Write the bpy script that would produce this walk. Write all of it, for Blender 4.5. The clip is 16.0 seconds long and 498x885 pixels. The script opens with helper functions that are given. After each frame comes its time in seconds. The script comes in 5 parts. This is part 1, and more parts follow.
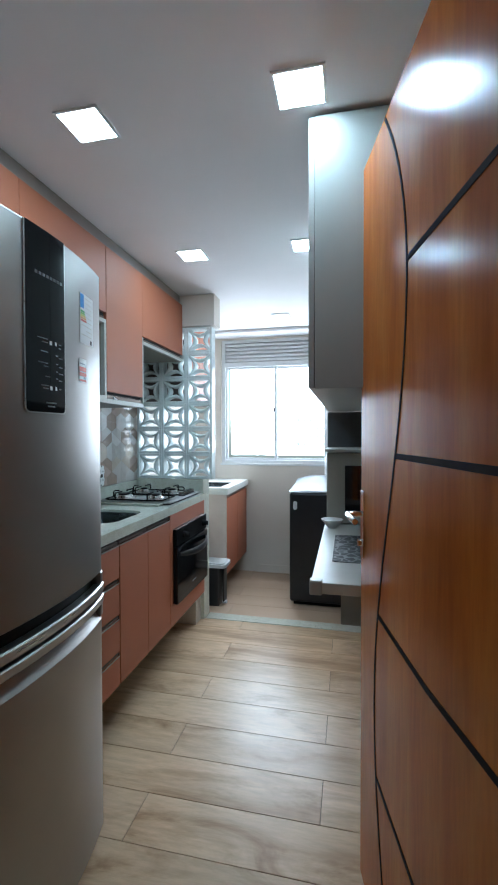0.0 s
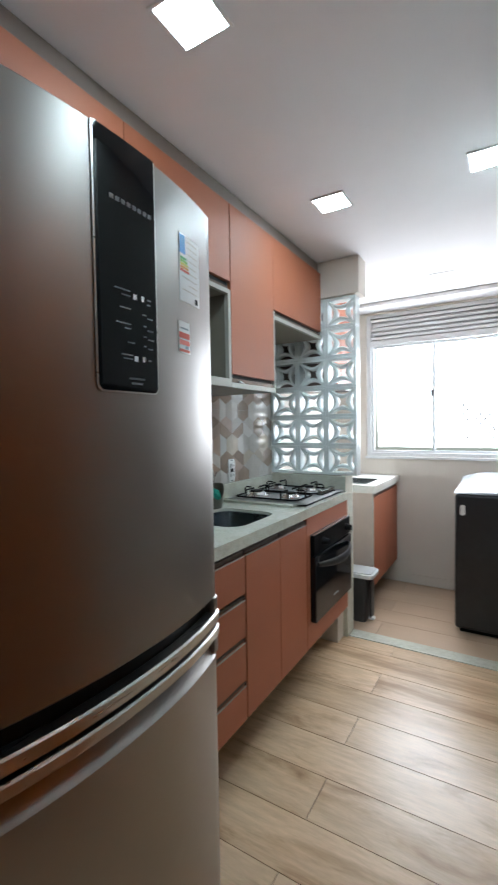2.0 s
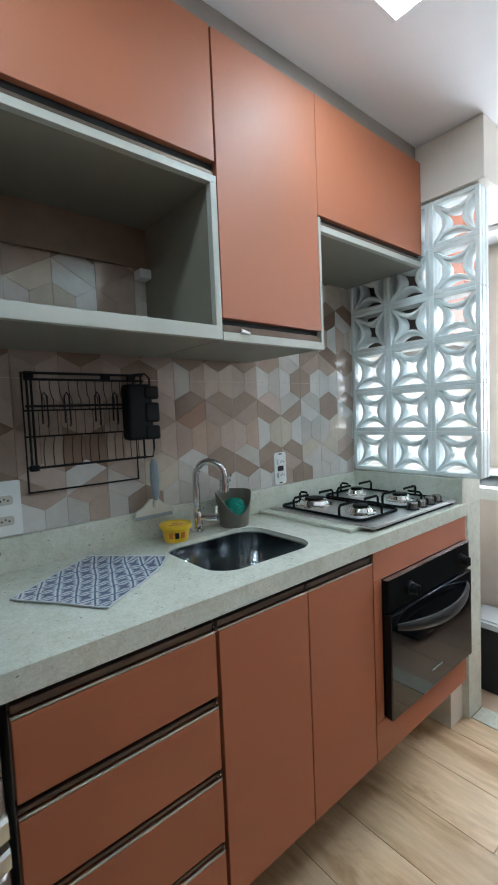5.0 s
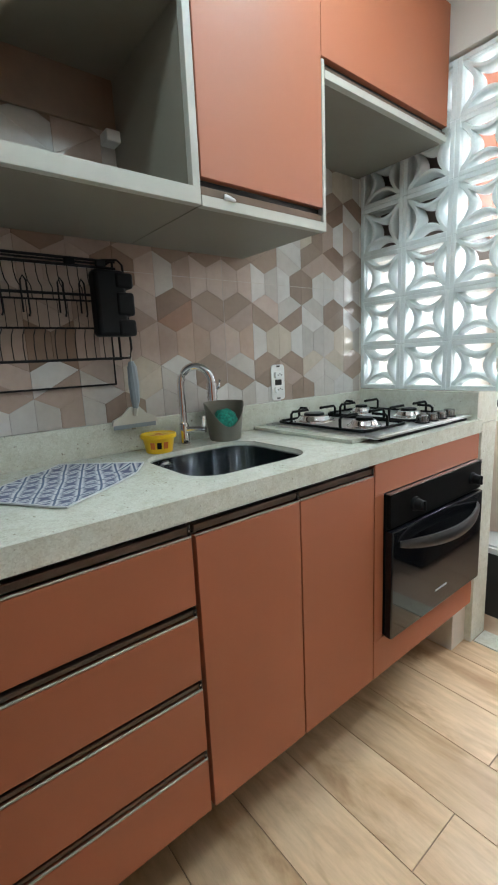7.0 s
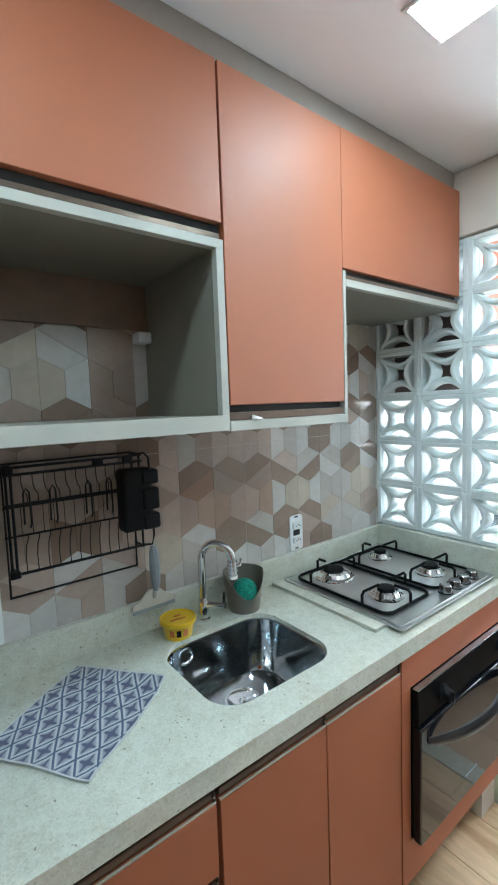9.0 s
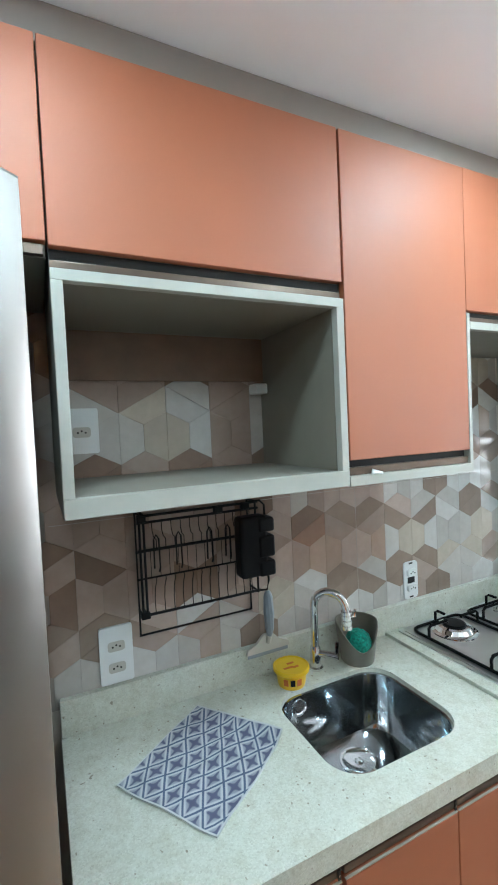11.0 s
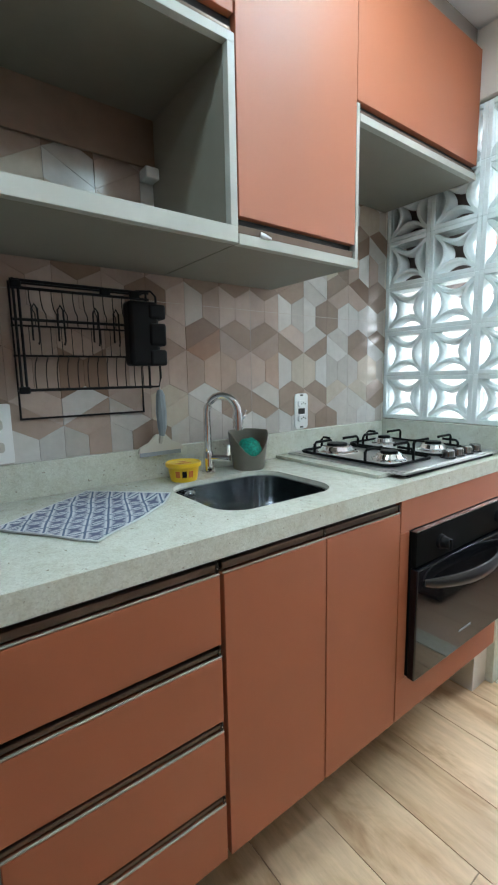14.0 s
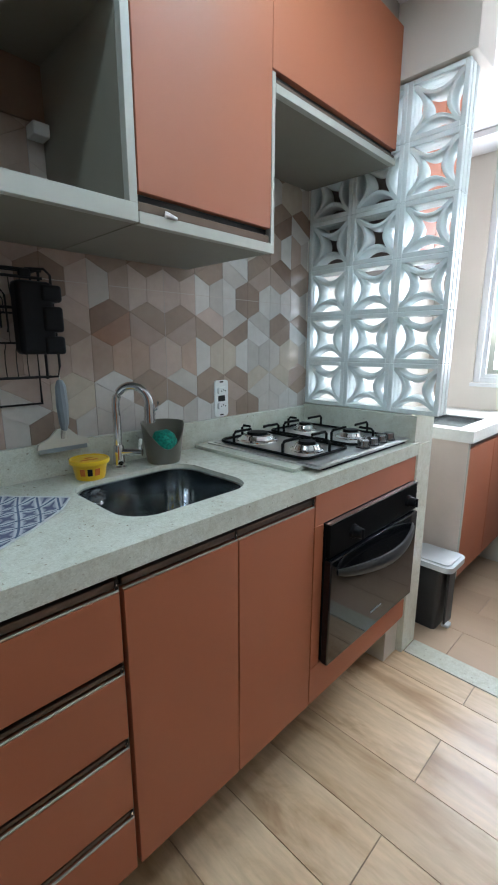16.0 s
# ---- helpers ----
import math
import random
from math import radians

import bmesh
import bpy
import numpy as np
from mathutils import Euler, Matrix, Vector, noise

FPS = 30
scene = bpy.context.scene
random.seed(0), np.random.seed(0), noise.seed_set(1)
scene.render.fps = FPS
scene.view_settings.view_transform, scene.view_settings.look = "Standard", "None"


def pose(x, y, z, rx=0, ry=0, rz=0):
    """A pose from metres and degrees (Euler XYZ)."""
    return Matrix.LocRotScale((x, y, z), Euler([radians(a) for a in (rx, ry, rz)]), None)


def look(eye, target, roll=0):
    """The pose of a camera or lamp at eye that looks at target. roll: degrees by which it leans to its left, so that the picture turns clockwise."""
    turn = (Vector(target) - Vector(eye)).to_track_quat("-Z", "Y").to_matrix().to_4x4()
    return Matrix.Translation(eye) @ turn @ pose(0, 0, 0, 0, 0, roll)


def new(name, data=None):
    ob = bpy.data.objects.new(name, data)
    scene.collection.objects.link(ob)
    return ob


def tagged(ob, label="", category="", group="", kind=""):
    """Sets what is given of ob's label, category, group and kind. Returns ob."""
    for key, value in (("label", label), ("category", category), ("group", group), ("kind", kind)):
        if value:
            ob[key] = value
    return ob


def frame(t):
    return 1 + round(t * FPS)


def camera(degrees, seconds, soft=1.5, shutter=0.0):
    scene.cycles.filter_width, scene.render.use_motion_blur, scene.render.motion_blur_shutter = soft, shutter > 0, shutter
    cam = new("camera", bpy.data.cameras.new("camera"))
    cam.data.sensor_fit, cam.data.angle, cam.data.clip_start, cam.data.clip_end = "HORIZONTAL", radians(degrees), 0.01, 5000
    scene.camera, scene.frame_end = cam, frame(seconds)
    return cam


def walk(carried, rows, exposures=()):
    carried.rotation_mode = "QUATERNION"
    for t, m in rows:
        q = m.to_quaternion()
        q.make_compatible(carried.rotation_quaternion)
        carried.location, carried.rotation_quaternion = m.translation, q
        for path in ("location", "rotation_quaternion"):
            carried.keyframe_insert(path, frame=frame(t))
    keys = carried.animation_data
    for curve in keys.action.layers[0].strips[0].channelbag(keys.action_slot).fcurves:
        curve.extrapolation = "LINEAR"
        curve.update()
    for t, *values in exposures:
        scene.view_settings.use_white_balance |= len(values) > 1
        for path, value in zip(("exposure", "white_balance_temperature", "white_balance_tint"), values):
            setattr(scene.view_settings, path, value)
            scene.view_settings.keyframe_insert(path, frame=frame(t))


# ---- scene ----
cam = camera(59.4, 16.0, soft=1.9, shutter=0.25)
# seconds, stops, white balance
EXPOSURES = ((0.0, 0.13, 5250, 1), (1.5, 0.12, 5850, 6), (2.0, 0.3, 5900, 7), (2.5, 0.7, 5850, 5), (3.0, 1.2, 5650, 2), (3.5, 1.25, 5500, 1), (4.0, 0.8, 5500, 1), (4.7, 0.55, 5650, 4), (7.0, 0.82, 6200, 7), (8.0, 0.95, 5800, 3), (9.0, 0.83, 5720, 2), (10.2, 1.05, 5750, 3), (12.5, 1.05, 5700, 3), (13.5, 0.93, 5800, 3), (14.5, 0.92, 5820, 5), (16.0, 0.45, 5700, 6))
PATH = [
    (0, (0.234, 0.311, 1.34), (-0.204, 2.263, 1.302), -0.1),
    (0.5, (0.258, 0.362, 1.334), (-0.148, 2.319, 1.272), -0.4),
    (1, (0.269, 0.46, 1.337), (-0.214, 2.4, 1.275), -0.6),
    (1.5, (0.216, 0.569, 1.329), (-0.478, 2.444, 1.264), -0.6),
    (2, (0.102, 0.689, 1.328), (-0.929, 2.401, 1.255), -0.9),
    (2.5, (0.041, 0.819, 1.317), (-1.335, 2.269, 1.238), -1.2),
    (3, (0.057, 0.934, 1.308), (-1.502, 2.183, 1.203), -1.1),
    (3.5, (0.053, 1.047, 1.309), (-1.497, 2.304, 1.182), -1.0),
    (4, (0.02, 1.212, 1.332), (-1.488, 2.521, 1.215), -1.8),
    (4.5, (0.009, 1.393, 1.321), (-1.509, 2.69, 1.2), -2.6),
    (4.7, (0.006, 1.461, 1.313), (-1.517, 2.752, 1.191), -2.6),
    (6.8, (-0.073, 1.647, 1.191), (-1.624, 2.867, 0.867), -2.7),
    (7, (-0.066, 1.647, 1.172), (-1.606, 2.867, 0.797), -2.7),
    (7.5, (-0.07, 1.648, 1.187), (-1.605, 2.857, 0.761), -2.9),
    (8, (-0.113, 1.648, 1.359), (-1.656, 2.858, 0.966), -2.2),
    (8.5, (-0.129, 1.652, 1.465), (-1.69, 2.883, 1.247), -1.6),
    (9, (-0.124, 1.659, 1.545), (-1.699, 2.88, 1.374), -2.1),
    (9.5, (-0.126, 1.663, 1.565), (-1.715, 2.868, 1.416), -2.4),
    (10, (-0.144, 1.627, 1.619), (-1.896, 2.582, 1.49), -3.1),
    (10.2, (-0.147, 1.61, 1.633), (-1.947, 2.476, 1.524), -3.5),
    (12.3, (-0.12, 1.611, 1.495), (-1.858, 2.601, 1.54), -1.4),
    (12.5, (-0.112, 1.607, 1.445), (-1.826, 2.636, 1.521), -1.6),
    (13, (-0.103, 1.605, 1.339), (-1.777, 2.699, 1.397), -1.3),
    (13.5, (-0.097, 1.62, 1.263), (-1.734, 2.767, 1.192), -1.2),
    (14, (-0.096, 1.623, 1.211), (-1.676, 2.813, 0.913), -1.1),
    (14.5, (-0.095, 1.636, 1.207), (-1.63, 2.869, 0.859), -0.9),
    (15, (-0.1, 1.653, 1.247), (-1.567, 2.964, 0.887), 0.0),
    (15.5, (-0.11, 1.69, 1.273), (-1.522, 3.049, 0.873), 0.1),
    (16, (-0.105, 1.704, 1.261), (-1.472, 3.099, 0.832), 0.1),
]
walk(cam, [(t, look(eye, target, roll)) for t, eye, target, roll in PATH], EXPOSURES)

# ---- world and large lights ----
scene.view_settings.exposure = 0.0
world = bpy.data.worlds.new("sky")
scene.world = world
world.use_nodes = True
_n = world.node_tree.nodes
_sky = _n.new("ShaderNodeTexSky")
_sky.sky_type, _sky.sun_disc = "NISHITA", False
_sky.sun_elevation, _sky.sun_rotation = radians(50), radians(200)
world.node_tree.links.new(_sky.outputs[0], _n["Background"].inputs[0])
_n["Background"].inputs[1].default_value = 0.15

LED = 54.0          # strength of the ceiling panels
DAY = 18.5          # watts of the window's sky light


def area_lamp(name, m, sx, sy, watts, colour):
    d = bpy.data.lights.new(name, "AREA")
    d.shape, d.size, d.size_y, d.energy, d.color = "RECTANGLE", sx, sy, watts, colour
    ob = new(name, d)
    ob.matrix_world = m
    return ob


# skylight in the laundry window's opening, shining into the room
area_lamp("window_skylight", look((-0.445, 4.60, 1.58), (-0.445, 3.0, 1.50)), 0.94, 0.90, DAY, (0.97, 0.98, 1.0))


# ---- materials ----
def mat(name, colour, rough=0.5, metal=0.0, coat=0.0):
    m = bpy.data.materials.new(name)
    m.use_nodes = True
    b = m.node_tree.nodes["Principled BSDF"]
    b.inputs["Base Color"].default_value = (*colour, 1)
    b.inputs["Roughness"].default_value = rough
    b.inputs["Metallic"].default_value = metal
    b.inputs["Coat Weight"].default_value = coat
    b.inputs["Coat Roughness"].default_value = 0.12
    return m


def node(m, kind, **inputs):
    n = m.node_tree.nodes.new(kind)
    for k, v in inputs.items():
        n.inputs[k.replace("_", " ")].default_value = v
    return n


def link(m, a, b):
    m.node_tree.links.new(a, b)


def bsdf(m):
    return m.node_tree.nodes["Principled BSDF"]


def coords(m, scale=(1, 1, 1), shift=False, source="Object"):
    """Coordinates in metres, stretched; shift moves each object to a place of its own in the pattern."""
    t = m.node_tree.nodes.new("ShaderNodeTexCoord")
    p = m.node_tree.nodes.new("ShaderNodeMapping")
    p.inputs["Scale"].default_value = scale
    link(m, t.outputs[source], p.inputs["Vector"])
    if shift:
        o = m.node_tree.nodes.new("ShaderNodeObjectInfo")
        v = m.node_tree.nodes.new("ShaderNodeVectorMath")
        v.operation = "SCALE"
        v.inputs[0].default_value = (37.0, 23.0, 51.0)
        link(m, o.outputs["Random"], v.inputs["Scale"])
        link(m, v.outputs[0], p.inputs["Location"])
    return p.outputs[0]


def ramp(m, fac, stops, constant=False):
    r = m.node_tree.nodes.new("ShaderNodeValToRGB")
    if constant:
        r.color_ramp.interpolation = "CONSTANT"
    e = r.color_ramp.elements
    while len(e) < len(stops):
        e.new(0.5)
    for i, (pos, col) in enumerate(stops):
        e[i].position, e[i].color = pos, (*col, 1)
    link(m, fac, r.inputs[0])
    return r.outputs[0]


def noise_fac(m, vec, scale, detail=4.0, rough=0.55, distortion=0.0):
    n = node(m, "ShaderNodeTexNoise", Scale=scale, Detail=detail, Roughness=rough, Distortion=distortion)
    link(m, vec, n.inputs["Vector"])
    return n.outputs["Fac"]


def bump(m, fac, strength, distance=0.002):
    b = node(m, "ShaderNodeBump", Strength=strength, Distance=distance)
    link(m, fac, b.inputs["Height"])
    link(m, b.outputs[0], bsdf(m).inputs["Normal"])


def mix(m, fac, a, b, kind="MIX"):
    x = m.node_tree.nodes.new("ShaderNodeMix")
    x.data_type, x.blend_type = "RGBA", kind
    for sock, v in ((x.inputs[0], fac), (x.inputs[6], a), (x.inputs[7], b)):
        if isinstance(v, (int, float)):
            sock.default_value = v
        elif isinstance(v, tuple):
            sock.default_value = (*v, 1)
        else:
            link(m, v, sock)
    return x.outputs[2]


def rough_by(m, fac, lo, hi):
    r = node(m, "ShaderNodeMapRange", To_Min=lo, To_Max=hi)
    link(m, fac, r.inputs[0])
    link(m, r.outputs[0], bsdf(m).inputs["Roughness"])


def plain(name, colour, rough, metal=0.0, var=0.08, scale=14.0, bumps=0.04, fine=160.0, coat=0.0):
    """A painted or moulded surface: slight mottling, uneven gloss and fine relief."""
    m = mat(name, colour, rough, metal, coat)
    v = coords(m)
    f = noise_fac(m, v, scale)
    dark = tuple(c * (1 - var) for c in colour)
    light = tuple(min(1, c * (1 + var)) for c in colour)
    link(m, ramp(m, f, [(0.3, dark), (0.7, light)]), bsdf(m).inputs["Base Color"])
    rough_by(m, f, max(0.03, rough * 0.82), min(1, rough * 1.18))
    if bumps:
        bump(m, noise_fac(m, v, fine, 2.0), bumps, 0.001)
    return m


def wood(name, stops, along, rough, shift=True, coat=0.0, stretch=14.0, scale=2.2, bumps=0.08, grain=0.75, glossvar=1.0, knots=0.0):
    m = mat(name, stops[0][1], rough, 0, coat)
    s = [stretch] * 3
    s[along] = 1.0
    v = coords(m, tuple(s), shift)
    broad = noise_fac(m, v, scale * 0.55, 3.0, 0.5, 0.6)
    fine = noise_fac(m, v, scale * 5, 6.0, 0.65)
    c = ramp(m, broad, stops)
    g = ramp(m, fine, [(0.35, (0.78, 0.75, 0.72)), (0.65, (1.06, 1.05, 1.04))])
    c = mix(m, grain, c, g, "MULTIPLY")
    if knots:
        k = [2.2] * 3
        k[along] = 0.7
        smoke = noise_fac(m, coords(m, tuple(k), shift), 2.6, 5.0, 0.62, 1.2)
        c = mix(m, knots, c, ramp(m, smoke, [(0.30, (0.60, 0.52, 0.44)), (0.40, (0.86, 0.82, 0.77)), (0.50, (1.0, 1.0, 1.0))]), "MULTIPLY")
    if shift:
        o = m.node_tree.nodes.new("ShaderNodeObjectInfo")
        tone = ramp(m, o.outputs["Random"], [(0.0, (0.90, 0.89, 0.87)), (1.0, (1.06, 1.05, 1.04))])
        c = mix(m, 1.0, c, tone, "MULTIPLY")
    link(m, c, bsdf(m).inputs["Base Color"])
    if glossvar:
        rough_by(m, fine, rough * 0.8, rough * 1.25)
    if bumps:
        bump(m, fine, bumps, 0.001)
    return m


TERRACOTTA = plain("terracotta_laminate", (0.375, 0.104, 0.034), 0.62, var=0.05, scale=5, bumps=0.05, fine=420)
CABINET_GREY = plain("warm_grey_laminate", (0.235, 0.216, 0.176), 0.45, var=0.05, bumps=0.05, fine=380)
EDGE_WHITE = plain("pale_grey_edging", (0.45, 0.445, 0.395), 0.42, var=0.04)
SIDE_GREY = plain("satin_grey_laminate", (0.42, 0.422, 0.40), 0.66, var=0.05, scale=4, bumps=0.05, fine=380)
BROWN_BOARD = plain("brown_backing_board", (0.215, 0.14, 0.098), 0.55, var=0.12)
# brown board with the shade behind the block screen put into its colour
SHADED_BOARD = plain("shaded_brown_laminate", (0.075, 0.055, 0.045), 0.5, var=0.1)
LIP = plain("champagne_edge", (0.38, 0.36, 0.30), 0.35, 0.0, var=0.05)
GOLA = plain("bronze_profile", (0.15, 0.11, 0.085), 0.33, 0.75, var=0.1)
GOLA_DARK = plain("dark_bronze_profile", (0.022, 0.017, 0.014), 0.4, 0.3, var=0.1)
# near-black that stands for the shade inside gaps and holes
GAP_DARK = plain("dark_gap", (0.012, 0.010, 0.009), 0.7)
WALL_PAINT = plain("cream_wall_paint", (0.70, 0.645, 0.58), 0.75, var=0.03, scale=3, bumps=0.12, fine=240)
# the hall's dimness is put into this paint, which keeps reflections dark
HALL_DIM = plain("dimmed_hall_paint", (0.46, 0.425, 0.385), 0.8, var=0.03, scale=3, bumps=0.1, fine=240)
CEILING = plain("ceiling_paint", (0.80, 0.785, 0.79), 0.85, var=0.025, scale=2.5, bumps=0.08, fine=200)
WHITE_PLASTIC = plain("white_plastic", (0.78, 0.78, 0.77), 0.3, var=0.03)
ALU_WHITE = plain("white_painted_aluminium", (0.72, 0.73, 0.74), 0.35, var=0.03)
BLACK_PLASTIC = plain("black_plastic", (0.007, 0.007, 0.008), 0.5, var=0.2)
BLACK_WIRE = plain("black_coated_wire", (0.006, 0.006, 0.006), 0.55, var=0.2)
BLACK_ENAMEL = plain("black_enamel", (0.008, 0.008, 0.008), 0.3, var=0.2)
HANDLE_BLACK = plain("satin_black_plastic", (0.022, 0.022, 0.024), 0.34, var=0.1)
WASHER_BLACK = plain("graphite_appliance_paint", (0.018, 0.018, 0.021), 0.32, var=0.15)
WASHER_LID = plain("grey_lid_plastic", (0.20, 0.21, 0.22), 0.3, var=0.05)
BIN_DARK = plain("charcoal_plastic", (0.035, 0.035, 0.038), 0.42, var=0.12)
BIN_LID = plain("light_grey_plastic", (0.62, 0.64, 0.66), 0.35, var=0.04)
CHROME = plain("chrome", (0.78, 0.78, 0.79), 0.09, 1.0, var=0.04, bumps=0)
YELLOW = plain("yellow_plastic", (0.80, 0.52, 0.01), 0.35, var=0.05)
YELLOW_LABEL = plain("orange_print", (0.62, 0.16, 0.02), 0.4, var=0.1)
OLIVE = plain("olive_grey_plastic", (0.18, 0.165, 0.13), 0.38, var=0.06)
GREEN_SPONGE = plain("green_scourer", (0.02, 0.26, 0.19), 0.9, var=0.5, scale=160, bumps=0.8, fine=260)
GREY_RUBBER = plain("grey_rubber", (0.25, 0.28, 0.31), 0.5, var=0.06)
CLEAR_GREY = plain("translucent_grey_plastic", (0.52, 0.49, 0.43), 0.3, var=0.05)
GROUT = plain("tile_grout", (0.42, 0.37, 0.33), 0.8, var=0.08)
FLOOR_GROUT = plain("floor_grout", (0.26, 0.19, 0.125), 0.85, var=0.1)
BEIGE_BOX = plain("beige_metal_case", (0.40, 0.385, 0.33), 0.36, var=0.04)
DARK_GLASS = mat("dark_glass", (0.006, 0.007, 0.009), 0.06)
bsdf(DARK_GLASS).inputs["IOR"].default_value = 1.5
PANEL_GLASS = mat("black_display_glass", (0.003, 0.004, 0.006), 0.035)
bsdf(PANEL_GLASS).inputs["Specular IOR Level"].default_value = 0.4
FLOOR_WOOD = wood("oak_look_porcelain", [(0.28, (0.48, 0.315, 0.18)), (0.42, (0.68, 0.495, 0.315)), (0.75, (0.78, 0.60, 0.415))], 0, 0.31, bumps=0.02, stretch=6.0, scale=1.7, grain=0.7, knots=1.0)
LAUNDRY_WOOD = wood("brown_oak_look_porcelain", [(0.3, (0.46, 0.325, 0.22)), (0.55, (0.51, 0.37, 0.255)), (0.75, (0.56, 0.415, 0.295))], 0, 0.33, bumps=0.0, stretch=4.0, scale=1.0, grain=0.15)
DOOR_WOOD = wood("varnished_hardwood", [(0.28, (0.41, 0.098, 0.011)), (0.5, (0.54, 0.148, 0.017)), (0.75, (0.64, 0.205, 0.028))], 2, 0.21, shift=False, coat=0.0, stretch=9, scale=2.0, bumps=0.035, grain=0.55, glossvar=1.0)
DOOR_GROOVE = plain("dark_door_groove", (0.035, 0.022, 0.016), 0.85)
bsdf(DOOR_GROOVE).inputs["Specular IOR Level"].default_value = 0.1


def granite():
    m = mat("pale_green_granite", (0.55, 0.54, 0.43), 0.22)
    v = coords(m)
    grains = node(m, "ShaderNodeTexVoronoi", Scale=380.0)
    link(m, v, grains.inputs["Vector"])
    c = ramp(m, grains.outputs["Color"], [(0.0, (0.555, 0.555, 0.485)), (0.3, (0.63, 0.635, 0.565)), (0.6, (0.675, 0.685, 0.615)), (1.0, (0.735, 0.745, 0.675))])
    blot = noise_fac(m, v, 38, 5.0, 0.7)
    c = mix(m, 0.85, c, ramp(m, blot, [(0.32, (0.86, 0.84, 0.78)), (0.56, (1.0, 1.0, 0.99))]), "MULTIPLY")
    cloud = noise_fac(m, v, 6, 3.0)
    c = mix(m, 0.6, c, ramp(m, cloud, [(0.3, (0.86, 0.86, 0.82)), (0.7, (1.04, 1.05, 1.03))]), "MULTIPLY")
    speck = noise_fac(m, v, 95, 1.0)
    c = mix(m, ramp(m, speck, [(0.23, (1.0, 1.0, 1.0)), (0.28, (0.0, 0.0, 0.0))]), c, (0.32, 0.29, 0.23))
    link(m, c, bsdf(m).inputs["Base Color"])
    rough_by(m, blot, 0.16, 0.3)
    return m


def steel(name, colour, rough, along):
    """Brushed metal with fine lines running along one axis."""
    m = mat(name, colour, rough, 1.0)
    s = [160.0] * 3
    s[along] = 2.0
    v = coords(m, tuple(s))
    f = noise_fac(m, v, 1.0, 2.0, 0.6)
    rough_by(m, f, rough * 0.94, rough * 1.06)
    cloud = noise_fac(m, coords(m), 3.0, 3.0)
    link(m, ramp(m, cloud, [(0.3, tuple(c * 0.93 for c in colour)), (0.7, colour)]), bsdf(m).inputs["Base Color"])
    return m


bsdf(SIDE_GREY).inputs["Specular IOR Level"].default_value = 0.3
bsdf(DOOR_WOOD).inputs["IOR"].default_value = 1.22
bsdf(TERRACOTTA).inputs["IOR"].default_value = 1.6
bsdf(TERRACOTTA).inputs["Specular IOR Level"].default_value = 0.75
FILLER = plain("brownish_grey_filler", (0.28, 0.24, 0.212), 0.5, var=0.04)
bsdf(BLACK_ENAMEL).inputs["Specular IOR Level"].default_value = 0.06
bsdf(DARK_GLASS).inputs["Specular IOR Level"].default_value = 0.5
bsdf(BLACK_WIRE).inputs["Specular IOR Level"].default_value = 0.25
bsdf(BLACK_PLASTIC).inputs["Specular IOR Level"].default_value = 0.16
GRANITE = granite()
FRIDGE_STEEL = steel("brushed_fridge_steel", (0.35, 0.326, 0.308), 0.38, 1)
COOK_STEEL = steel("satin_cooktop_steel", (0.62, 0.615, 0.61), 0.36, 1)
KNOB_STEEL = steel("dark_satin_knob", (0.30, 0.30, 0.30), 0.25, 1)
SINK_STEEL = steel("polished_sink_steel", (0.50, 0.53, 0.55), 0.10, 1)
HANDLE_STEEL = steel("handle_aluminium", (0.62, 0.62, 0.60), 0.28, 1)


def tile_material(tone, colour):
    """Glazed tile in one tone, with slight differences from piece to piece and a cloudy print."""
    m = mat("glazed_tile_" + tone, colour, 0.2)
    o = m.node_tree.nodes.new("ShaderNodeObjectInfo")
    c = ramp(m, o.outputs["Random"], [(0.0, tuple(v * 0.93 for v in colour)), (1.0, tuple(min(1, v * 1.06) for v in colour))])
    v = coords(m, (1, 1, 1), True)
    f = noise_fac(m, v, 45, 4.0)
    c = mix(m, 0.6, c, ramp(m, f, [(0.3, (0.91, 0.90, 0.89)), (0.7, (1.05, 1.05, 1.05))]), "MULTIPLY")
    fade = noise_fac(m, v, 11, 2.0)
    c = mix(m, 0.7, c, ramp(m, fade, [(0.3, (0.92, 0.91, 0.90)), (0.7, (1.06, 1.06, 1.06))]), "MULTIPLY")
    link(m, c, bsdf(m).inputs["Base Color"])
    rough_by(m, f, 0.12, 0.24)
    return m


TONES = {"W": (0.60, 0.575, 0.55), "G": (0.52, 0.48, 0.445), "C": (0.53, 0.455, 0.37), "L": (0.50, 0.395, 0.34), "P": (0.47, 0.345, 0.27),
         "M": (0.42, 0.32, 0.265), "T": (0.315, 0.235, 0.185), "R": (0.34, 0.20, 0.14), "B": (0.26, 0.175, 0.13)}
TILES = {k: tile_material(n, TONES[k]) for k, n in zip("WGCLPMTRB", ("white", "grey", "cream", "pink", "peach", "mid", "taupe", "russet", "brown"))}
CERAMIC = plain("pale_blue_white_glaze", (0.82, 0.87, 0.865), 0.2, var=0.04, scale=30, bumps=0.05, fine=60)


def glow(name, colour, strength):
    m = mat(name, (0.8, 0.8, 0.8), 0.4)
    b = bsdf(m)
    b.inputs["Emission Color"].default_value = (*colour, 1)
    b.inputs["Emission Strength"].default_value = strength
    return m


LED_ON = glow("lit_led_diffuser", (0.80, 0.96, 1.0), LED)
LED_OFF = plain("unlit_led_diffuser", (0.80, 0.80, 0.80), 0.4, var=0.01)


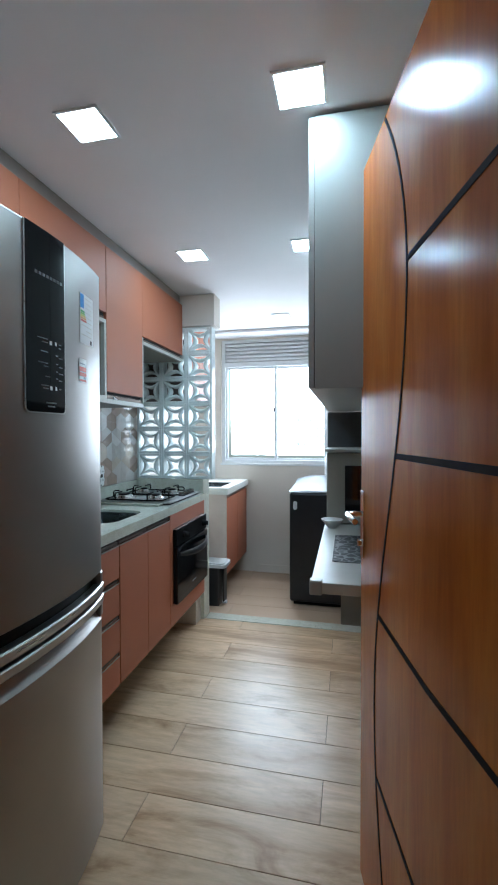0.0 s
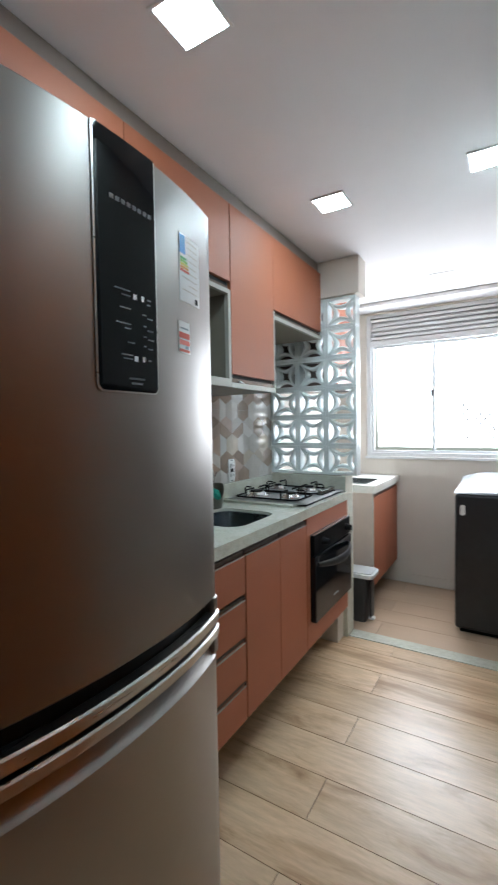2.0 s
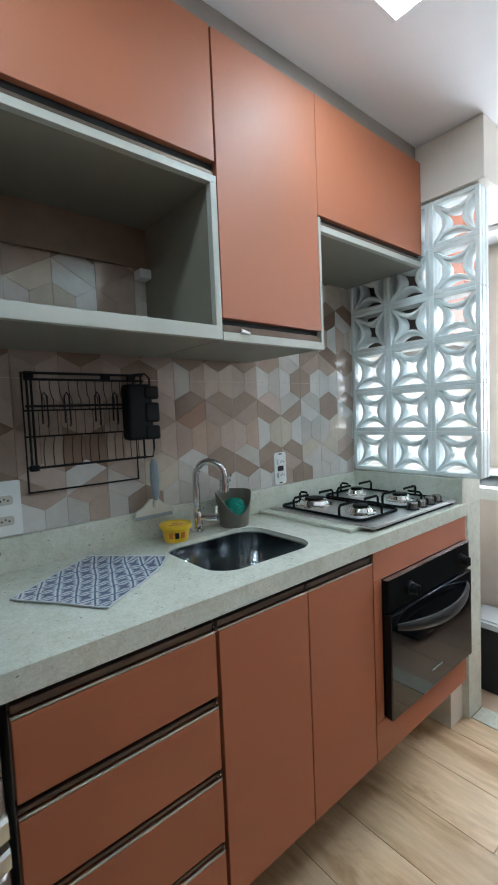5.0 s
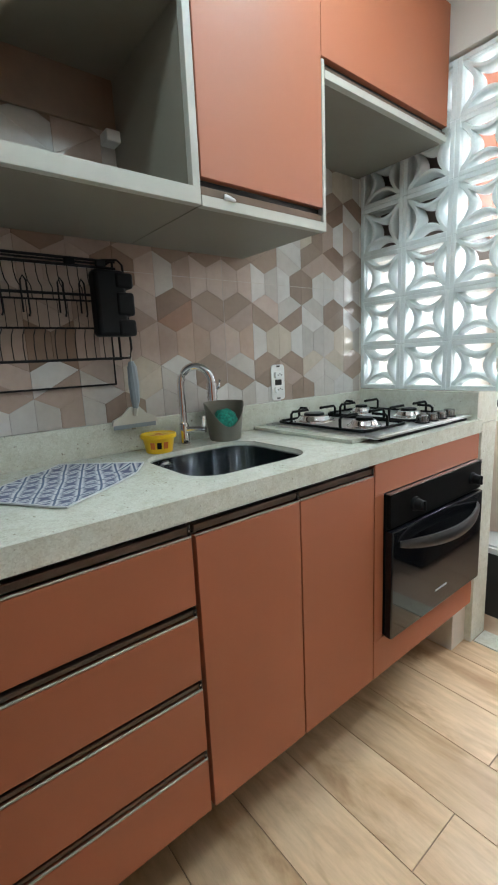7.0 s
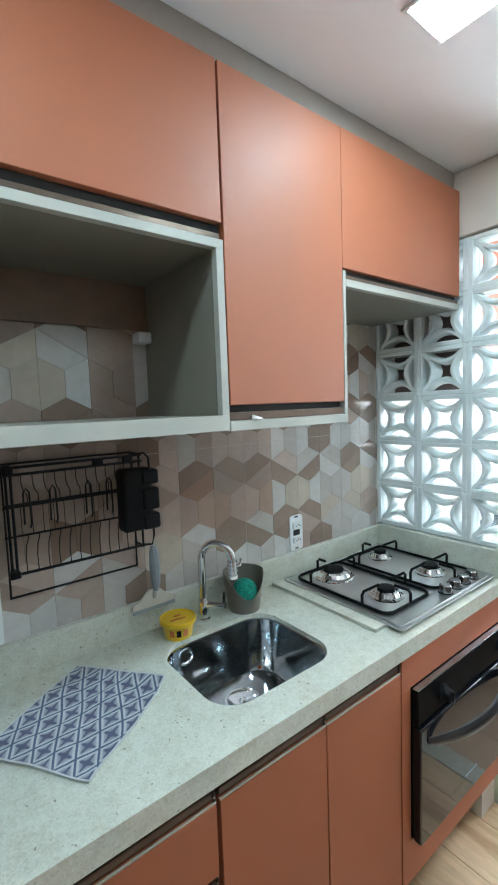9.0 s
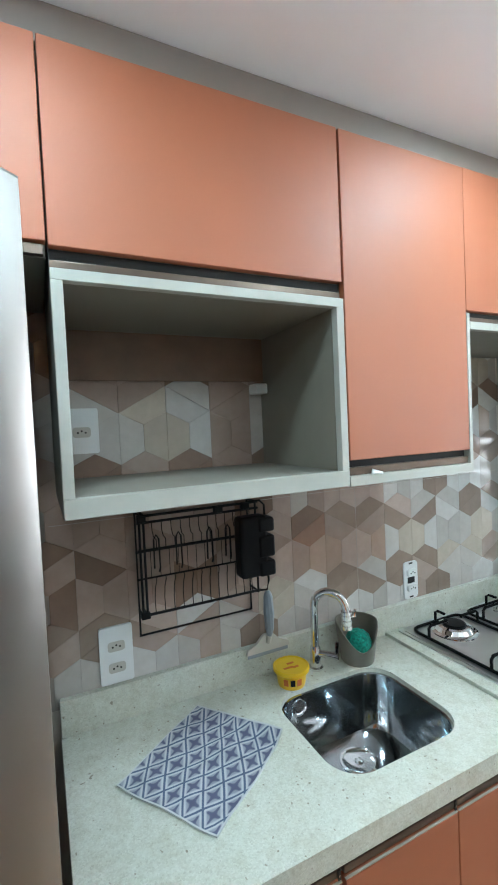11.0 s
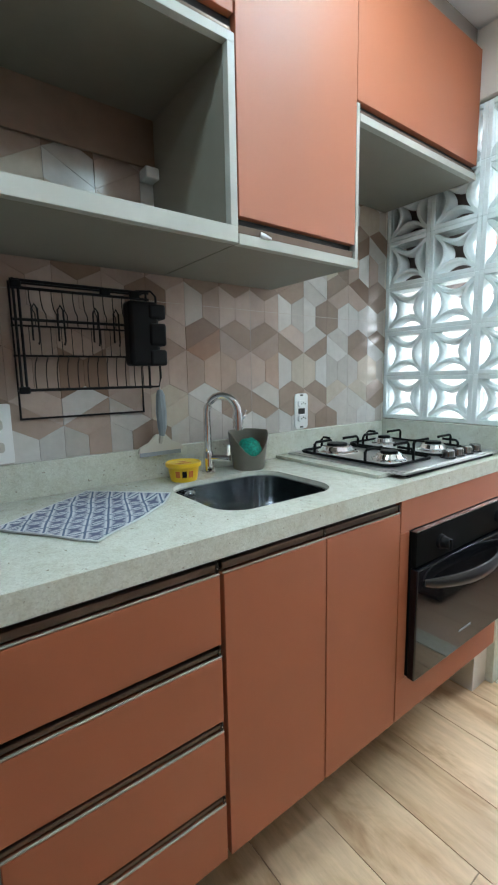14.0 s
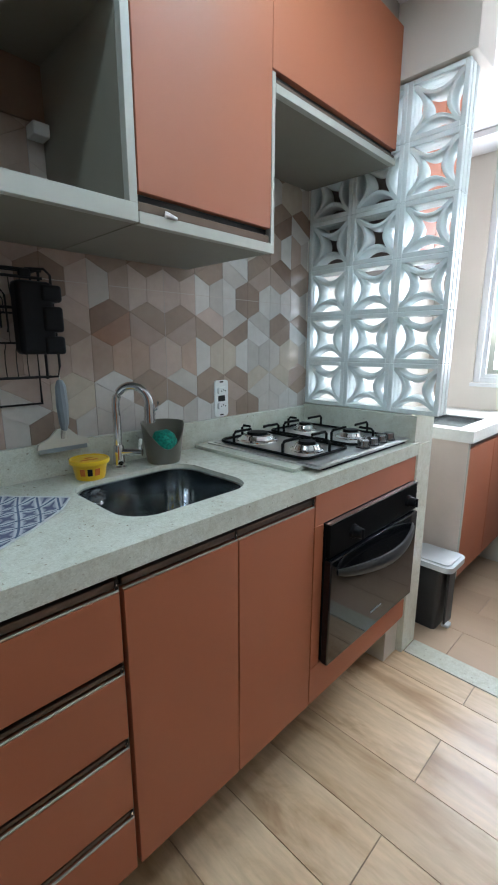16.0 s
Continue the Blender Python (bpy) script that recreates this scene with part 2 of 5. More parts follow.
# ---- building helpers ----
def add_box(bm, x0, x1, y0, y1, z0, z1, bevel=0.0, segments=2):
    m = Matrix.LocRotScale(((x0 + x1) / 2, (y0 + y1) / 2, (z0 + z1) / 2), None, (abs(x1 - x0), abs(y1 - y0), abs(z1 - z0)))
    flat_faces = bm.faces.layers.int.get("flat") or bm.faces.layers.int.new("flat")
    r = bmesh.ops.create_cube(bm, size=1.0, matrix=m)
    if bevel:
        e = list({e for v in r["verts"] for e in v.link_edges})
        bmesh.ops.bevel(bm, geom=e, offset=bevel, segments=segments, profile=0.5, affect="EDGES")
    bm.normal_update()
    for f in bm.faces:
        f[flat_faces] = int(max(abs(c) for c in f.normal) > 0.9995)
    return bm


def box(x0, x1, y0, y1, z0, z1, bevel=0.0015, segments=2):
    return add_box(bmesh.new(), x0, x1, y0, y1, z0, z1, bevel, segments)


def boxes(rows, bevel=0.0):
    bm = bmesh.new()
    for r in rows:
        add_box(bm, *r, bevel)
    return bm


def obj(name, bm, material, smooth=True):
    me = bpy.data.meshes.new(name)
    flat_faces = bm.faces.layers.int.get("flat")
    rounded = [not (flat_faces and f[flat_faces]) for f in bm.faces]
    bm.to_mesh(me)
    bm.free()
    me.materials.append(material)
    if smooth:
        me.set_sharp_from_angle(angle=radians(32))
        me.polygons.foreach_set("use_smooth", rounded)
    return new(name, me)


def part(name, bm, material, parent, label=""):
    ob = obj(name, bm, material)
    ob.parent = parent
    if parent.location.length:
        ob.matrix_parent_inverse = Matrix.Translation(parent.location).inverted()
    if label:
        tagged(ob, label)
    return ob


def empty(name, at, label, category, group="", kind=""):
    ob = new(name)
    ob.location = at
    ob.empty_display_size = 0.05
    return tagged(ob, label, category, group, kind)


def whole(name, bm, material, label, category, group="", kind=""):
    return tagged(obj(name, bm, material), label, category, group, kind)


def lathe(profile, at, steps=28, axis="Z"):
    """A turned shape from (radius, height) pairs."""
    bm = bmesh.new()
    rings = []
    for r, h in profile:
        ring = []
        for i in range(steps):
            a = 2 * math.pi * i / steps
            p = {"Z": (r * math.cos(a), r * math.sin(a), h), "X": (h, r * math.cos(a), r * math.sin(a)), "Y": (r * math.sin(a), h, r * math.cos(a))}[axis]
            ring.append(bm.verts.new(Vector(at) + Vector(p)))
        rings.append(ring)
    for a, b in zip(rings, rings[1:]):
        for i in range(steps):
            j = (i + 1) % steps
            bm.faces.new((a[i], a[j], b[j], b[i]))
    bm.faces.new(list(reversed(rings[0])))
    bm.faces.new(rings[-1])
    bmesh.ops.recalc_face_normals(bm, faces=bm.faces)
    return bm


def add_tube(bm, points, radius, sides=8, closed=False):
    """A round bar along a line of points."""
    pts = [Vector(p) for p in points]
    n = len(pts)
    rings = []
    up = Vector((0.31, 0.17, 0.93)).normalized()
    for i, p in enumerate(pts):
        a = pts[(i - 1) % n] if (closed or i) else p
        b = pts[(i + 1) % n] if (closed or i < n - 1) else p
        d = (b - a).normalized()
        s = d.cross(up)
        if s.length < 0.1:
            s = d.cross(Vector((1, 0, 0)))
        s.normalize()
        u = s.cross(d).normalized()
        rad = radius(i / max(1, n - 1)) if callable(radius) else radius
        rings.append([bm.verts.new(p + rad * (math.cos(2 * math.pi * k / sides) * s + math.sin(2 * math.pi * k / sides) * u)) for k in range(sides)])
    pairs = list(zip(rings, rings[1:])) + ([(rings[-1], rings[0])] if closed else [])
    for a, b in pairs:
        for k in range(sides):
            j = (k + 1) % sides
            bm.faces.new((a[k], a[j], b[j], b[k]))
    if not closed:
        bm.faces.new(list(reversed(rings[0])))
        bm.faces.new(rings[-1])
    return bm


def tube(points, radius, sides=8, closed=False):
    bm = add_tube(bmesh.new(), points, radius, sides, closed)
    bmesh.ops.recalc_face_normals(bm, faces=bm.faces)
    return bm


def round_rect(cx, cy, w, h, r, steps=6):
    """Corner points of a rounded rectangle, anticlockwise."""
    out = []
    for k, (sx, sy) in enumerate(((1, 1), (-1, 1), (-1, -1), (1, -1))):
        for i in range(steps + 1):
            a = math.pi / 2 * (k + i / steps)
            out.append((cx + sx * (w / 2 - r) + r * math.cos(a), cy + sy * (h / 2 - r) + r * math.sin(a)))
    return out


def slab(outline, place, t0, t1):
    """A flat plate: outline points (u, v) are placed by place(u, v, t) at the depths t0 and t1."""
    bm = bmesh.new()
    a = [bm.verts.new(place(u, v, t0)) for u, v in outline]
    b = [bm.verts.new(place(u, v, t1)) for u, v in outline]
    bm.faces.new(a)
    bm.faces.new(list(reversed(b)))
    for i in range(len(a)):
        j = (i + 1) % len(a)
        bm.faces.new((a[i], b[i], b[j], a[j]))
    bmesh.ops.recalc_face_normals(bm, faces=bm.faces)
    return bm


def flat(u, v, t):
    return (u, v, t)


# ---- the room: plan in metres ----
WX = -1.245         # tiled wall
RX = 0.52           # wall on the desk's side
Y0, Y1 = 0.83, 3.32  # kitchen
YB = 4.47           # laundry's window wall
CZ = 2.305          # ceiling

# ---- structure ----
def structure(name, bm, material, label, category):
    return whole(name, bm, material, label, category, "", "structure")


W = 0.15
wall_left = structure("wall_west", boxes([(WX - W, WX, -1.5, YB + W, 0, CZ + 0.1)]), WALL_PAINT, "cream wall behind the kitchen cabinets and laundry", "wall")
structure("wall_east", boxes([(RX, RX + W, Y0, YB + W, 0, CZ + 0.1)]), WALL_PAINT, "cream wall behind the fold-out worktop", "wall")
WIN = (-0.978, 0.08, 1.058, 2.262)
structure("wall_north", boxes([(WX, WIN[0], YB, YB + W, 0, CZ + 0.1), (WIN[1], RX, YB, YB + W, 0, CZ + 0.1),
                               (WIN[0], WIN[1], YB, YB + W, 0, WIN[2]), (WIN[0], WIN[1], YB, YB + W, WIN[3], CZ + 0.1)]),
          WALL_PAINT, "cream laundry wall with a window opening", "wall")
DX0, DX1, DZ = -0.42, 0.475, 2.125
structure("wall_south", boxes([(WX, DX0, Y0 - W, Y0, 0, CZ + 0.1), (DX1, 1.15, Y0 - W, Y0, 0, CZ + 0.1), (DX0, DX1, Y0 - W, Y0, DZ, CZ + 0.1)]),
          HALL_DIM, "wall around the entrance doorway, darkened like the dim hall", "wall")
# unseen walls added to close the hall
structure("wall_hall_east", boxes([(1.15, 1.15 + W, -1.5, Y0, 0, CZ + 0.1)]), HALL_DIM, "plain unseen hall wall, darkened for dim light", "wall")
structure("wall_hall_south", boxes([(WX - W, 1.15 + W, -1.5 - W, -1.5, 0, CZ + 0.1)]), HALL_DIM, "plain unseen hall wall at the end, darkened for dim light", "wall")
structure("ceiling", boxes([(WX, 1.15, -1.5, YB, CZ, CZ + 0.1)]), CEILING, "smooth white plasterboard ceiling", "ceiling")
structure("cornice", box(WX, RX, 4.24, YB - 0.004, CZ - 0.03, CZ - 0.002, 0.004), CEILING, "white plaster cornice over the laundry window", "cornice")
structure("beam", box(WX + 0.002, -0.655, 3.19, 3.33, 2.09, CZ - 0.002, 0.003), WALL_PAINT, "cream plaster beam over the screen blocks", "beam")
floor_base = structure("floor", boxes([(WX - W, 1.15 + W, -1.5 - W, YB + W, -0.1, -0.004)]), FLOOR_GROUT, "oak-look porcelain plank floor with dark joints", "floor")
structure("threshold", box(-0.769, RX, 3.325, 3.425, -0.004, 0.003, 0.0015), GRANITE, "pale granite threshold strip between kitchen and laundry", "threshold")
for nm, r in (("baseboard", (WX + 0.62, RX - 0.02, YB - 0.012, YB, 0, 0.075)), ("baseboard", (RX - 0.012, RX, Y0, 1.9, 0, 0.075))):
    structure(nm, box(*r, 0.003), WALL_PAINT, "low cream skirting along the wall", "baseboard")
# door frame of the entrance
for r in ((DX0, DX0 + 0.03, Y0 - W - 0.01, Y0 + 0.01, 0, DZ), (DX1 - 0.018, DX1, Y0 - W - 0.01, Y0 - 0.003, 0, DZ), (DX0 + 0.03, DX1 - 0.018, Y0 - W - 0.01, Y0 + 0.01, DZ - 0.006, DZ)):
    structure("door_frame", box(*r, 0.002), DOOR_WOOD, "varnished wooden frame of the entrance door", "door frame")

# ---- laundry window ----
win = empty("window_1", (-0.445, YB + 0.04, WIN[2]), "white aluminium sliding window with slatted shutter box above", "window", "", "structure")
yf0, yf1 = YB + 0.012, YB + 0.075
ZS = 2.008
part("window_frame", boxes([(WIN[0], WIN[0] + 0.035, yf0, yf1, WIN[2], WIN[3]), (WIN[1] - 0.035, WIN[1], yf0, yf1, WIN[2], WIN[3]),
                            (WIN[0] + 0.035, WIN[1] - 0.035, yf0, yf1, WIN[2], WIN[2] + 0.03), (WIN[0] + 0.035, WIN[1] - 0.035, yf0, yf1, ZS - 0.01, ZS + 0.035),
                            (WIN[0] + 0.035, WIN[1] - 0.035, yf0, yf1, WIN[3] - 0.03, WIN[3])], 0.002), ALU_WHITE, win)
for i in range(5):
    z = ZS + 0.042 + i * 0.037
    part("slat", box(WIN[0] + 0.036, WIN[1] - 0.036, yf0 + 0.004 + 0.01 * (i % 2), yf0 + 0.03 + 0.01 * (i % 2), z, z + 0.027, 0.006), ALU_WHITE, win)
part("shutter_backing", box(WIN[0] + 0.036, WIN[1] - 0.036, yf0 + 0.045, yf0 + 0.055, ZS + 0.036, WIN[3] - 0.031, 0.001), ALU_WHITE, win)
GLASS = mat("window_glass", (1, 1, 1), 0.0)
bsdf(GLASS).inputs["Transmission Weight"].default_value = 1.0
bsdf(GLASS).inputs["IOR"].default_value = 1.05
for x0, x1, y in ((WIN[0] + 0.036, -0.430, 0.02), (-0.450, WIN[1] - 0.036, 0.045)):
    sash = part("sash", boxes([(x0, x0 + 0.022, yf0 + y, yf0 + y + 0.018, WIN[2] + 0.031, ZS - 0.011), (x1 - 0.022, x1, yf0 + y, yf0 + y + 0.018, WIN[2] + 0.031, ZS - 0.011),
                               (x0 + 0.022, x1 - 0.022, yf0 + y, yf0 + y + 0.018, WIN[2] + 0.031, WIN[2] + 0.05), (x0 + 0.022, x1 - 0.022, yf0 + y, yf0 + y + 0.018, ZS - 0.03, ZS - 0.011)], 0.0015), ALU_WHITE, win)
    pane = part("pane", box(x0 + 0.022, x1 - 0.022, yf0 + y + 0.007, yf0 + y + 0.010, WIN[2] + 0.05, ZS - 0.03, 0), GLASS, sash)
    pane.visible_shadow = False
part("latch", box(-0.462, -0.448, yf0 - 0.002, yf0 + 0.012, 1.55, 1.60, 0.003), BLACK_PLASTIC, win)
part("window_sill", box(WIN[0] - 0.01, WIN[1] + 0.01, YB - 0.015, YB + 0.011, WIN[2] - 0.022, WIN[2] - 0.001, 0.003), ALU_WHITE, win)
net = bmesh.new()
NET = plain("net_cord", (0.55, 0.56, 0.58), 0.7)
for k in range(-5, 6):
    for s in (1, -1):
        x = -0.20 + 0.062 * k
        a = []
        for i in range(12):
            z = 1.20 + 0.32 * i / 11
            xx = x + s * (z - 1.36) * 0.8
            if -0.26 < xx < 0.03:
                a.append((xx, YB + 0.10, z))
        if len(a) > 1:
            add_tube(net, a, 0.006, 4)
whole("safety_net", net, NET, "grey diamond mesh safety net outside the window", "safety net")

# ---- ceiling lights ----
def ceiling_light(x, y, on, s=0.128):
    e = empty("ceiling_light", (x, y, CZ), "square recessed LED ceiling light, " + ("switched on" if on else "switched off"), "ceiling light", "ceiling lights")
    h, f = s / 2, 0.009
    part("frame", boxes([(x - h - f, x + h + f, y - h - f, y - h, CZ - 0.006, CZ - 0.0005), (x - h - f, x + h + f, y + h, y + h + f, CZ - 0.006, CZ - 0.0005),
                         (x - h - f, x - h, y - h, y + h, CZ - 0.006, CZ - 0.0005), (x + h, x + h + f, y - h, y + h, CZ - 0.006, CZ - 0.0005)], 0.001), WHITE_PLASTIC, e)
    part("diffuser", slab(round_rect(x, y, s, s, 0.008, 3), flat, CZ - 0.004, CZ - 0.001), LED_ON if on else LED_OFF, e)


for x, y, on in ((-0.556, 1.546, True), (0.104, 1.546, True), (-0.579, 2.556, True), (0.028, 2.560, True), (-0.295, 3.855, False)):
    ceiling_light(x, y, on)

# ---- entrance door, standing open ----
DA = Vector((0.277, 1.667, 0))
DD = Vector((0.096, -0.481, 0)).normalized()   # from the free edge to the hinges
DN = Vector((DD.y, -DD.x, 0))                                   # towards the room
if DN.x > 0:
    DN = -DN
DOOR_W, DOOR_H, DOOR_T = 0.85, 2.108, 0.036


def on_door(s, z, t):
    p = DA + DD * s + DN * t
    return (p.x, p.y, z)


door = empty("door_1", (DA + DD * DOOR_W).to_tuple(), "open varnished wooden entrance door with curved dark grooves", "door", "", "structure")
part("door_leaf", slab(round_rect(DOOR_W / 2, DOOR_H / 2 + 0.006, DOOR_W, DOOR_H, 0.003, 2), on_door, 0.0, -DOOR_T), DOOR_WOOD, door)


def ribbon(line, w, t0, t1):
    """A flat strip of width w that follows a line of (s, z) on the door."""
    bm = bmesh.new()
    prev = None
    for i, (s, z) in enumerate(line):
        a, b = line[max(0, i - 1)], line[min(len(line) - 1, i + 1)]
        d = Vector((b[0] - a[0], b[1] - a[1])).normalized()
        n = Vector((-d.y, d.x)) * w / 2
        vs = [bm.verts.new(on_door(s + k * n.x, z + k * n.y, t)) for k, t in ((1, t0), (1, t1), (-1, t1), (-1, t0))]
        if prev:
            for k in range(4):
                bm.faces.new((prev[k], prev[(k + 1) % 4], vs[(k + 1) % 4], vs[k]))
        else:
            bm.faces.new(vs)
        prev = vs
    bm.faces.new(prev)
    bmesh.ops.recalc_face_normals(bm, faces=bm.faces)
    return bm


def arc_s(z):
    """How far the curved groove stands from the free edge at height z."""
    return 0.277 + 0.122 * math.cos(math.pi * (1.68 - z) / 1.06) if z < 1.68 else 0.399 - 0.15 * ((z - 1.68) / 0.41) ** 2


part("groove", ribbon([(arc_s(0.02 + 2.085 * i / 48), 0.02 + 2.085 * i / 48) for i in range(49)], 0.009, 0.0012, -0.004), DOOR_GROOVE, door)
for z in (1.704, 1.290, 0.868, 0.432):
    a = arc_s(z) + 0.005
    part("groove", ribbon([(a, z), ((a + DOOR_W) / 2, z + 0.001), (DOOR_W - 0.002, z + (0.03 if z == 0.868 else 0.002))], 0.013, 0.0012, -0.004), DOOR_GROOVE, door)
part("lock_plate", slab(round_rect(0.032, 1.075, 0.034, 0.20, 0.006, 3), on_door, 0.001, 0.006), CHROME, door)
hl = [on_door(0.032, 1.105, 0.006), on_door(0.032, 1.105, 0.03), on_door(0.034, 1.105, 0.048), on_door(0.057, 1.105, 0.052), on_door(0.142, 1.103, 0.050)]
part("handle", tube(hl, 0.0085, 10), CHROME, door, "chrome lever handle")
part("lock_cylinder", tube([on_door(0.032, 1.02, 0.002), on_door(0.032, 1.02, 0.018)], 0.011, 12), CHROME, door)

# ---- base cabinets ----
FX, BX, ZB, ZT = -0.73, -0.75, 0.247, 0.887   # front of the doors, front of the carcasses, underside, top


def carcass(y0, y1, parent, z0=ZB, z1=ZT):
    part("body", boxes([(WX + 0.005, BX, y0 + 0.001, y0 + 0.016, z0, z1), (WX + 0.005, BX, y1 - 0.016, y1 - 0.001, z0, z1),
                        (WX + 0.005, BX, y0 + 0.016, y1 - 0.016, z0, z0 + 0.016), (WX + 0.005, WX + 0.012, y0 + 0.016, y1 - 0.016, z0 + 0.016, z1)]), CABINET_GREY, parent)


def gola(y0, y1, z0, z1, parent):
    """A recessed finger-grip channel with a bright lower lip."""
    p = part("grip_channel", box(BX + 0.001, FX - 0.0040, y0, y1, z0 + 0.0055, z1 - 0.0085, 0.002), GOLA, parent, "bronze grip profile")
    part("grip_lip", box(FX - 0.0040, FX + 0.0002, y0, y1, z0 - 0.0012, z0 + 0.0012, 0.0005), LIP, p)
    # dark sheet painted in for the shade at the back of the channel
    part("slot_shade", box(BX - 0.004, BX + 0.0005, y0, y1, z0, z1, 0), GAP_DARK, p)
    part("end_cap", box(FX - 0.0038, FX - 0.0008, y1 - 0.007, y1 - 0.001, z0 + 0.003, z1 - 0.006, 0.001), GOLA_DARK, p)
    part("screw", box(FX - 0.0008, FX - 0.0002, y1 - 0.0055, y1 - 0.0030, z0 + 0.010, z0 + 0.0135, 0.0002), CHROME, p)


unit = empty("drawer_cabinet", (-1.0, 1.84, ZB), "wall-hung terracotta cabinet with four handleless drawers", "cabinet")
carcass(1.645, 2.032, unit)
tops = [0.853, 0.690, 0.532, 0.370]
bots = [0.718, 0.558, 0.396, ZB]
for a, b in zip(tops, bots):
    part("drawer_front", box(BX + 0.001, FX, 1.647, 2.028, b, a, 0.0015), TERRACOTTA, unit)
for a in tops:
    gola(1.647, 2.028, a + 0.003, a + (0.031 if a > 0.8 else 0.026), unit)
unit = empty("sink_cabinet", (-1.0, 2.31, ZB), "wall-hung terracotta cabinet with two handleless doors under the sink", "cabinet")
carcass(2.034, 2.588, unit)
for a, b in ((2.037, 2.309), (2.3125, 2.586)):
    part("cabinet_door", box(BX + 0.001, FX, a, b, ZB, 0.853, 0.0015), TERRACOTTA, unit)
gola(2.036, 2.309, 0.856, 0.884, unit)
gola(2.3125, 2.586, 0.856, 0.884, unit)
OY0, OY1, OZ0, OZ1 = 2.632, 3.172, 0.368, 0.796
unit = empty("oven_cabinet", (-1.0, 2.89, ZB), "wall-hung terracotta cabinet framing the built-in oven", "cabinet")
carcass(2.59, 3.188, unit)
part("top_panel", box(BX + 0.001, FX, 2.59, 3.187, OZ1 + 0.002, ZT, 0.0015), TERRACOTTA, unit)
part("bottom_panel", box(BX + 0.001, FX, 2.59, 3.187, ZB, OZ0 - 0.002, 0.0015), TERRACOTTA, unit)
part("side_panel", box(BX + 0.001, FX, 2.59, OY0 - 0.002, OZ0 - 0.001, OZ1 + 0.001, 0.001), TERRACOTTA, unit)
part("side_panel", box(BX + 0.001, FX, OY1 + 0.002, 3.187, OZ0 - 0.001, OZ1 + 0.001, 0.001), TERRACOTTA, unit)

# ---- built-in oven ----
oven = empty("oven", (-1.0, 2.9, OZ0), "black built-in oven with a dark glass door", "oven")
part("body", box(WX + 0.08, FX + 0.004, OY0 + 0.004, OY1 - 0.004, OZ0 + 0.002, OZ1 - 0.002, 0.002), BLACK_ENAMEL, oven)
part("control_panel", box(FX + 0.004, FX + 0.020, OY0, OY1, 0.698, OZ1, 0.003), BLACK_ENAMEL, oven)
part("panel_trim", box(FX + 0.004, FX + 0.021, OY0, OY1, OZ1 - 0.0005, OZ1 + 0.0018, 0.0005), KNOB_STEEL, oven)
part("oven_door", box(FX + 0.004, FX + 0.028, OY0, OY1, OZ0, 0.692, 0.004), DARK_GLASS, oven, "dark reflective glass oven door")


def crescent_handle(y0, y1, z, thick, bow, steps=28):
    """A flat band that bows out from the door and is thickest in the middle."""
    bm = bmesh.new()
    rings = []
    for i in range(steps + 1):
        f = i / steps
        a = math.sin(math.pi * f)
        x, y, zz = FX + 0.027 + bow * a ** 0.75, y0 + (y1 - y0) * f, z - 0.012 * a
        hh, hx = thick * (0.45 + 0.55 * a ** 0.6), 0.006 + 0.004 * a
        rings.append([bm.verts.new((x + hx * math.cos(q), y, zz + hh * math.sin(q))) for q in (math.pi * k / 5 for k in range(10))])
    for p, q in zip(rings, rings[1:]):
        for k in range(10):
            bm.faces.new((p[k], q[k], q[(k + 1) % 10], p[(k + 1) % 10]))
    bm.faces.new(rings[0])
    bm.faces.new(list(reversed(rings[-1])))
    bmesh.ops.recalc_face_normals(bm, faces=bm.faces)
    return bm


part("door_handle", crescent_handle(OY0 + 0.035, OY1 - 0.035, 0.648, 0.021, 0.052), HANDLE_BLACK, oven, "black bowed door handle")
part("logo_plate", box(FX + 0.028, FX + 0.0288, 2.87, 2.94, 0.426, 0.432, 0), GREY_RUBBER, oven)
for y in (2.75, 3.10):
    k = part("knob", lathe([(0.021, 0), (0.021, 0.008), (0.017, 0.010), (0.015, 0.028), (0.012, 0.031)], (FX + 0.020, y, 0.745), 20, "X"), BLACK_PLASTIC, oven)
    part("pointer", box(FX + 0.049, FX + 0.056, y - 0.004, y + 0.004, 0.730, 0.760, 0.002), BLACK_PLASTIC, k)

# ---- granite worktop with the sink cut out ----
CT, CB, CFX = 0.932, 0.887, -0.7275
CY0, CY1 = 1.620, 3.196
SX0, SX1, SY0, SY1 = -1.115, -0.812, 2.105, 2.452


